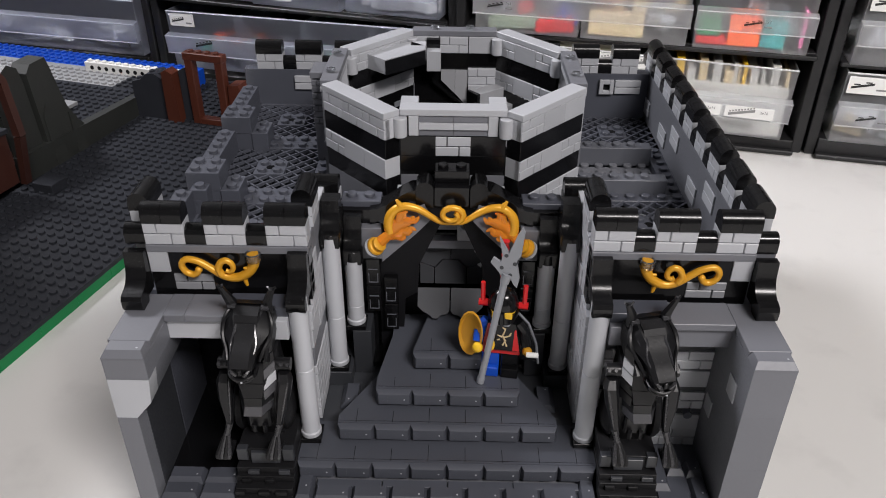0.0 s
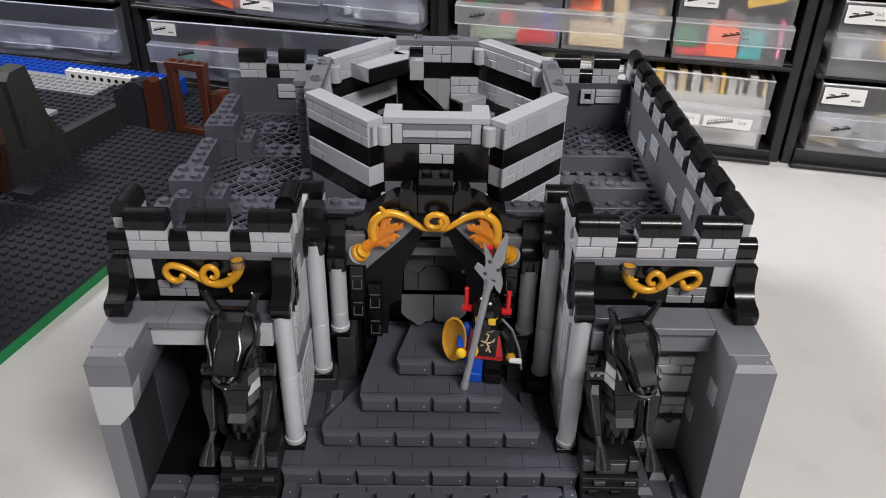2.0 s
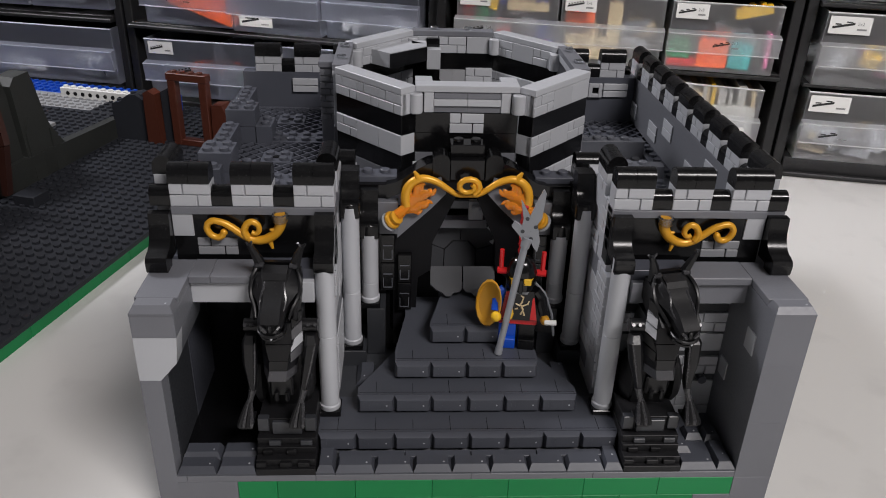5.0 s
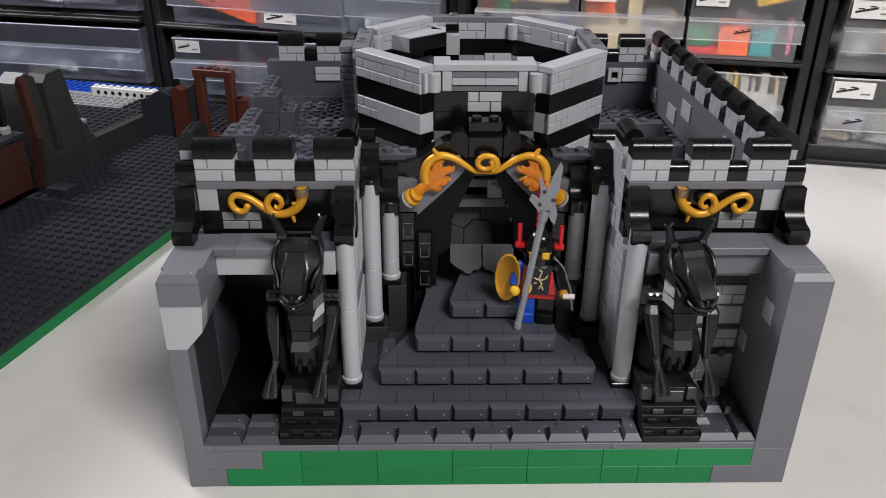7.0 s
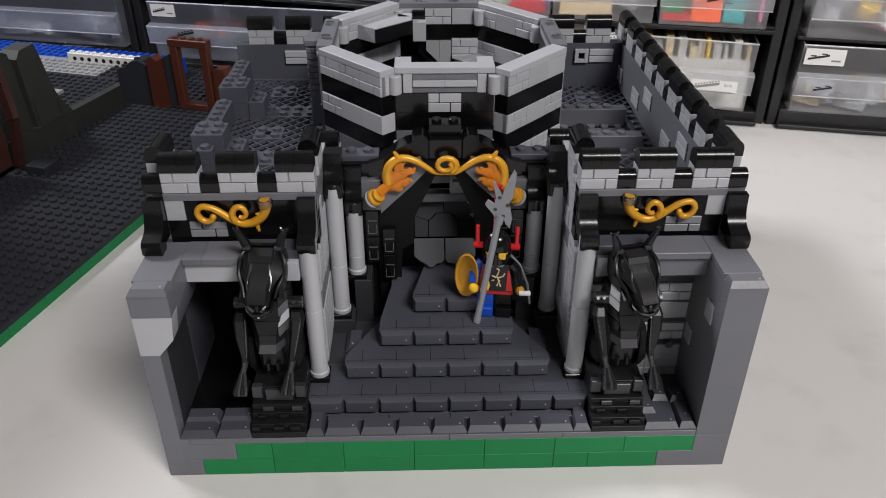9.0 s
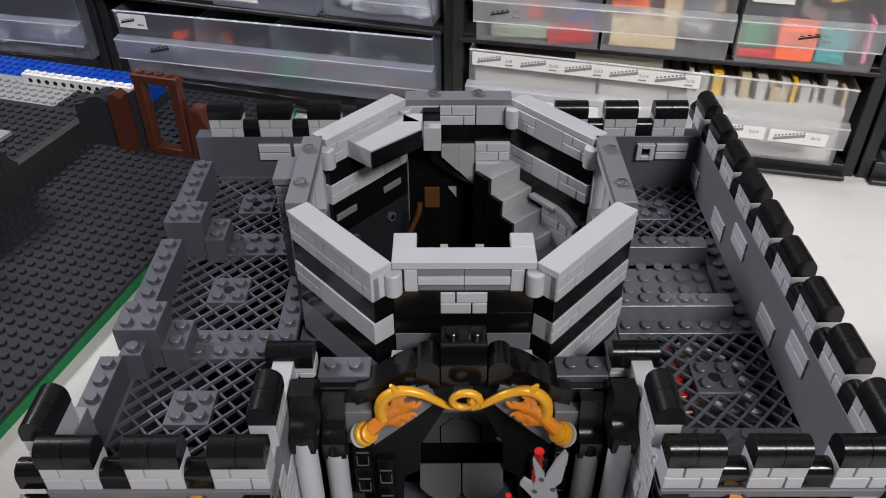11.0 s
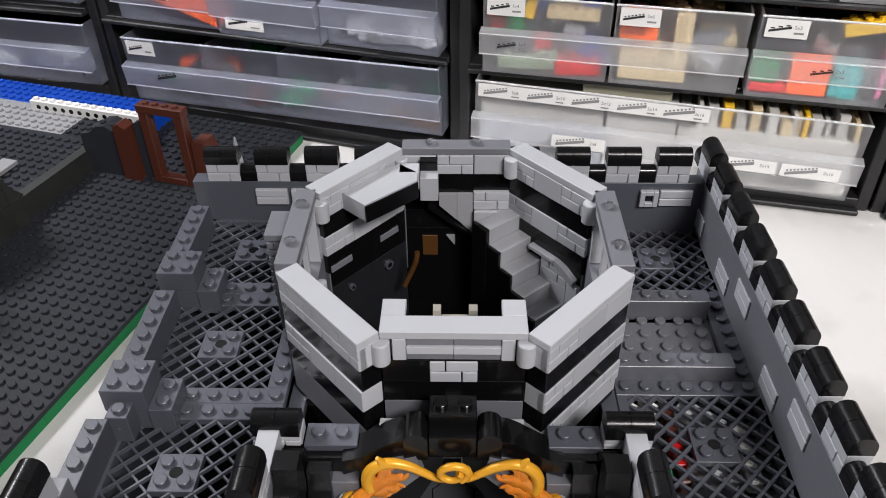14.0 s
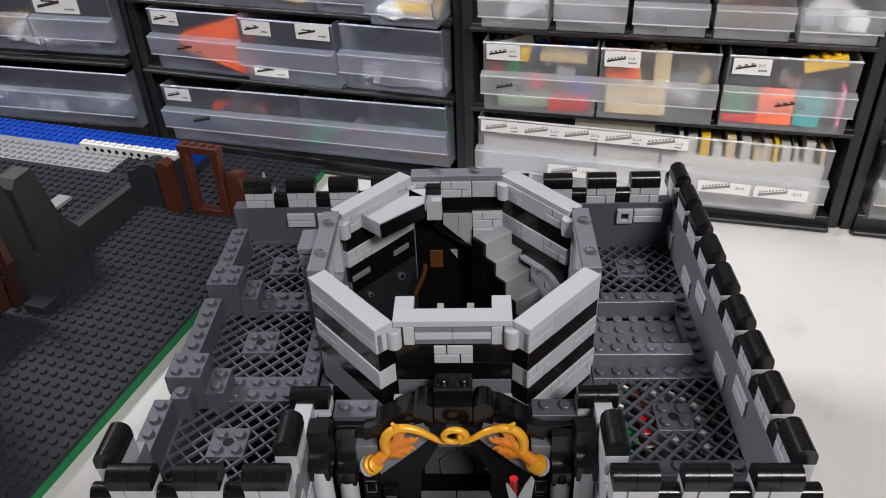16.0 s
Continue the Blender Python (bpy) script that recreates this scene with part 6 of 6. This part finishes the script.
# cabinet on the right of the middle
VR = 52.9
c1 = cabinet(-11.6, 27.4, 56.3, SHELVES, "black drawer cabinet with frosted drawers of toy bricks")
d = drawer(c1, -9.5, 24.6, 4.35, 12.1, VR - 0.1, roll=1.2)
part("label", Form().box(-9.2, 11.4, VR + 0.66, VR + 0.72, 10.65, 11.9, 0), PAPER, d, "long white paper label strip")
for i, tx in enumerate(("2x8", "2x10", "2x12", "2x14", "2x16")):
    u = -8.7 + 4.05 * i
    part("label_print", pictogram(u, VR + 0.65, 10.85, 2.2 + 0.1 * i, 8), plastic_grey, d)
    words(tx, 0.42, (u + 2.6, VR + 0.64, 11.2), d, plastic_grey)
    part("label_print", Form().box(u + 2.6, u + 3.3, VR + 0.63, VR + 0.64, 10.86, 10.98, 0), plastic_grey, d)
for u, tx in ((-2.0, "2x8"), (12.9, "2x14"), (18.2, "2x16")):
    part("label", Form().box(u, u + 4.9, VR - 0.15, VR - 0.1, 6.9, 8.1, 0), PAPER, d)
    part("label_print", pictogram(u + 0.4, VR - 0.16, 7.05, 2.6, 9), plastic_grey, d)
    words(tx, 0.42, (u + 3.5, VR - 0.17, 7.5), d, plastic_grey)
for u0, u1, tx, n in ((-8.9, 2.1, "1x4", 4), (2.4, 13.2, "2x6", 6), (13.9, 25.0, "2x3", 3)):
    d = drawer(c1, u0, u1, 13.15, 20.3, VR)
    label(d, u0 + 0.35, VR + 0.85, 18.6, 3.3, 1.5, tx, n)
    if n != 6:
        label(d, u0 + (1.2 if n == 4 else 4.2), VR + 0.05, 15.55, 3.2, 1.6, tx, n, paper=False)
for i in range(5):
    u0 = -9.1 + 7.1 * i
    for z in (21.6, 29.8, 38.0):
        drawer(c1, u0, u0 + 6.3, z, z + 7.0, VR, lip=(0.45, 0.19))
    contents("loose_bricks", u0, u0 + 6.3, VR + 1.6, VR + 12, 21.8, 24.0, [[DARK, LIGHT], [DARK, MID], [MID, DARK], [RUST, TAN, BROWN], [LIGHT, WHITE]][i], 40 + i, "loose toy bricks lying in a frosted drawer", 10)
contents("loose_bricks", -8.7, 1.9, VR + 3.2, VR + 13, 13.4, 20.4, [LIGHT, RED, MID, DARK, BLUE, LIGHT, DARK], 1, "mixed loose toy plates filling a frosted drawer", 60)
contents("loose_bricks", 2.6, 13.0, VR + 3.4, VR + 13, 13.4, 18.6, [TAN, LIGHT, TAN, MID], 2, "tan and grey loose toy plates in a drawer", 40)
contents("loose_bricks", 14.2, 24.7, VR + 3.4, VR + 13, 13.4, 18.0, [MID, DARK, DARK, LIGHT], 3, "dark and grey loose toy plates in a drawer", 24)
# coloured pieces standing along the drawer fronts
CREAM = plastic("pale_grey_white_plastic", (0.5, 0.49, 0.46), 0.4)
PINK = plastic("pink_plastic", (0.6, 0.15, 0.3), 0.4)
SAGE = plastic("sage_green_plastic", (0.25, 0.3, 0.22), 0.4)
for x0, x1, z0, z1, y, mat, tilt, text in (
        (-7.6, -2.2, 13.5, 14.5, 1.8, SAGE, -3, "sage green toy plate behind a frosted drawer front"), (-2.4, 1.6, 13.4, 14.7, 1.7, RED, -6, "red toy plate on a drawer floor"), (-3.6, 1.0, 18.0, 18.8, 2.6, TAN, 0, "tan studded toy plate in a frosted drawer"),
        (-8.3, -7.3, 16.9, 18.2, 2.0, RED, 0, "small red toy brick in a frosted drawer"), (-6.9, -5.6, 16.7, 18.0, 2.0, GREEN, 0, "small green toy brick in a frosted drawer"), (-5.6, -4.7, 18.0, 19.2, 2.2, YELLOW, 10, "small yellow toy brick in a frosted drawer"),
        (3.1, 8.8, 13.5, 15.8, 1.8, TAN, 0, "stack of tan toy plates in a drawer"), (2.9, 6.0, 17.0, 19.2, 2.0, ORANGE, 0, "orange toy bricks behind a frosted drawer front"), (7.4, 8.9, 15.9, 19.4, 2.2, TAN, 0, "tan toy plates standing upright in a drawer"),
        (14.2, 16.4, 14.3, 16.0, 1.9, GREEN, 0, "green toy brick behind a frosted drawer front"), (14.2, 17.2, 13.45, 14.2, 1.8, RED, 0, "red toy plate lying on the drawer floor"), (17.2, 20.3, 13.5, 16.2, 1.7, ORANGE, 0, "bright orange toy brick at the drawer front"),
        (20.4, 22.7, 13.5, 16.0, 1.75, TEAL, 4, "teal toy brick at the drawer front"), (24.1, 24.5, 13.8, 17.4, 1.6, PINK, 0, "pink toy plate standing on its edge"), (20.6, 24.3, 18.9, 19.9, 2.2, YELLOW, -14, "yellow toy plate leaning out of the drawer")):
    w = x1 - x0
    f = Form().box(-w / 2, w / 2, 0, 1.9, 0, z1 - z0, 0.05)
    for i in range(int(w)):
        f.stud(-w / 2 + 0.5 * (w - int(w)) + 0.5 + i, 0.6, z1 - z0, 0, 10).stud(-w / 2 + 0.5 * (w - int(w)) + 0.5 + i, 1.5, z1 - z0, 0, 10)
    f.moved(Matrix.Translation(((x0 + x1) / 2, VR + y, z0)) @ Matrix.Rotation(radians(tilt), 4, "Y"))
    tagged(seated(part("toy_brick", f, mat, None)), text, "toy brick")
# upright long plates in the wide drawer
pl = Form()
rng = random.Random(8)
pl.box(-9.2, 2.6, VR + 1.7, VR + 9, 4.0, 8.6, 0.05, 3).box(-9.0, 2.4, VR + 1.6, VR + 9, 8.65, 10.6, 0.05, 0).box(2.7, 8.9, VR + 1.5, VR + 10, 4.0, 10.9, 0.05, 0).box(0.2, 8.2, VR + 3.0, VR + 12, 10.9, 12.4, 0.05, 4)
pl.box(9.1, 24.4, VR + 1.9, VR + 13, 4.0, 9.4, 0.05, 0)
x = 9.2
while x < 24.2:
    k = rng.choice((0, 0, 0, 1, 2, 0, 5))
    w = rng.choice((0.45, 0.9))
    pl.box(x, x + w - 0.05, VR + 1.9 + rng.random() * 0.8, VR + 13, 9.42, 10.6 + rng.random(), 0.03, k)
    x += w + rng.choice((0, 0.3, 0.5))
ob = seated(part("long_plates", pl, [CREAM, YELLOW, TAN, LIGHT, plastic("khaki_plastic", (0.3, 0.29, 0.22), 0.4), DARK], None))
tagged(ob, "white, yellow and grey long toy plates standing in a drawer", "toy bricks", kind="stuff")

# cabinet on the left of the middle
VL = 55.73
SKEW = (-31, 56.55, -4.3)
c2 = cabinet(-52.6, -11.8, 58.6, SHELVES, "black drawer cabinet with frosted drawers beside the studded base")
d = drawer(c2, -48.9, -13.3, 4.7, 11.9, VL, lip=(0.63, 0.3), roll=-1.5)
label(d, -48.4, VL + 0.87, 10.1, 3.4, 1.5, "", 6)
part("label_print", pictogram(-44.7, VL + 0.02, 7.9, 2.4, 5), INK, d)
for u in (-39.8, -30.9, -22.2):
    part("divider", Form().box(u, u + 0.12, VL + 1.6, VL + 14, 4.9, 11.3, 0), COOL_LIP, d)
for u0, u1, pull in ((-48.3, -36.8, 0.0), (-36.3, -25.2, 0.7), (-24.7, -13.5, 0.0)):
    d = drawer(c2, u0, u1, 13.4, 20.5, VL, pull=pull, lip=(0.62, 0.3))
    if u0 < -26:
        label(d, u0 + 0.5, VL + 0.85 - pull, 18.8, 3.4, 1.5, "", 2)
    if pull:
        label(d, -29.4, VL + 0.85 - pull, 18.8, 3.9, 1.6, "", 1)
        label(d, -35.4, VL + 1.18 - pull, 14.1, 4.2, 1.2, "", 1)
    elif u0 < -40:
        label(d, -44.9, VL + 0.05, 15.9, 3.8, 1.6, "", 1, paper=False)
for i in range(5):
    u0 = -48.9 + 7.2 * i
    pull = 2.3 if i == 4 else 0.0
    drawer(c2, u0, u0 + 6.8, 21.4, 28.4, VL, pull=pull, lip=(0.45, 0.2))
    drawer(c2, u0, u0 + 6.8, 29.8, 36.8, VL, lip=(0.45, 0.2))
    drawer(c2, u0, u0 + 6.8, 38.0, 45.0, VL, lip=(0.45, 0.2))
    contents("loose_bricks", u0, u0 + 6.8, VL + 1.7 - pull, VL + 11, 21.6, 24.6, [[DARK, MID], [DARK, MID], [TAN, TAN, YELLOW], [DARK, MID], [TAN, YELLOW, WHITE]][i], 60 + i, "loose toy bricks lying in a frosted drawer", 16)
contents("loose_bricks", -48.4, -13.8, VL + 1.8, VL + 13, 4.9, 8.4, [DARK, MID, ORANGE, BROWN, LIGHT, GREEN, DARK, DARK, MID, RUST], 5, "mixed loose toy bricks in a long drawer", 70)
contents("loose_bricks", -36.2, -25.4, VL + 2.6, VL + 13, 13.6, 15.2, [DARK, SLATE], 6, "dark loose toy bricks in a drawer", 14)
contents("loose_bricks", -24.6, -13.8, VL + 1.7, VL + 13, 13.6, 15.2, [MID, LIGHT], 7, "grey loose toy bricks in a drawer", 18)
og = Form().prism([(-45.3, 15.9), (-37.3, 13.5), (-37.2, 20.1), (-45.6, 17.3)], 1, VL + 1.7, VL + 4.4)
tagged(seated(part("orange_slab", og, ORANGE, None)), "large bright orange toy panel inside a frosted drawer", "toy panel")

# cabinet at the far left
VF = 57.5
SKEW = (-75, 58, 0)
c3 = cabinet(-96, -52.7, 60.2, [(1.83, 4.4), (12.6, 13.4), (21.4, 22.2), (29.4, 30.2), (45.2, 46)], "black drawer cabinet at the end of the bench")
d = drawer(c3, -94.5, -53.6, 5.0, 12.1, VF, lip=(0.65, 0.28))
contents("loose_bricks", -94, -54.2, VF + 1.8, VF + 12, 5.2, 8.0, [DARK, MID, LIGHT], 9, "grey loose toy bricks in a long drawer", 50)
for u0, u1 in ((-94.5, -76), (-75.4, -64.4), (-63.9, -53.4)):
    d = drawer(c3, u0, u1, 14.3, 21.2, VF, lip=(0.68, 0.3))
    label(d, u0 + 0.6, VF + 0.85, 19.2, 6.0, 1.8, "", 1)
    contents("loose_bricks", u0, u1, VF + 2, VF + 12, 14.5, 17.0, [DARK, MID] if u0 > -64 else [TAN, TAN, WHITE, YELLOW], int(-u0), "loose toy bricks in a drawer", 20)
    drawer(c3, u0, u1, 22.6, 29.0, VF)

# cabinet at the far right
VQ = 53.5
SKEW = (46, 54, 0)
c4 = cabinet(27.7, 66.0, 56.3, [(1.83, 3.9), (11.9, 12.3), (20.2, 20.9), (28.6, 29.4), (45.2, 46)], "black drawer cabinet standing at the end of the bench")
for u0, u1 in ((29.4, 46.0), (46.6, 64.6)):
    for z0, z1, tx in ((4.2, 11.8, ""), (12.45, 20.0, "2x2"), (21.2, 28.2, "")):
        d = drawer(c4, u0, u1, z0, z1, VQ, lip=(0.6, 0.29))
        label(d, u0 + 0.25, VQ + 0.85, z1 - 2.1, 4.1, 1.75, tx, 2)
        if z0 < 10:
            label(d, u0 + 1.4, VQ + 0.05, z0 + 2.5, 3.6, 1.4, "", 2, paper=False)
        contents("loose_bricks", u0, u1, VQ + 1.8, VQ + 11, z0 + 0.2, z0 + 3.6, [[LIGHT, TAN, MID], [LIGHT, YELLOW, CREAM, PINK, DARK], [TAN, YELLOW]][int(z0 // 9)], int(u0 * 3 + z0), "mixed loose toy bricks in a frosted drawer", 34)
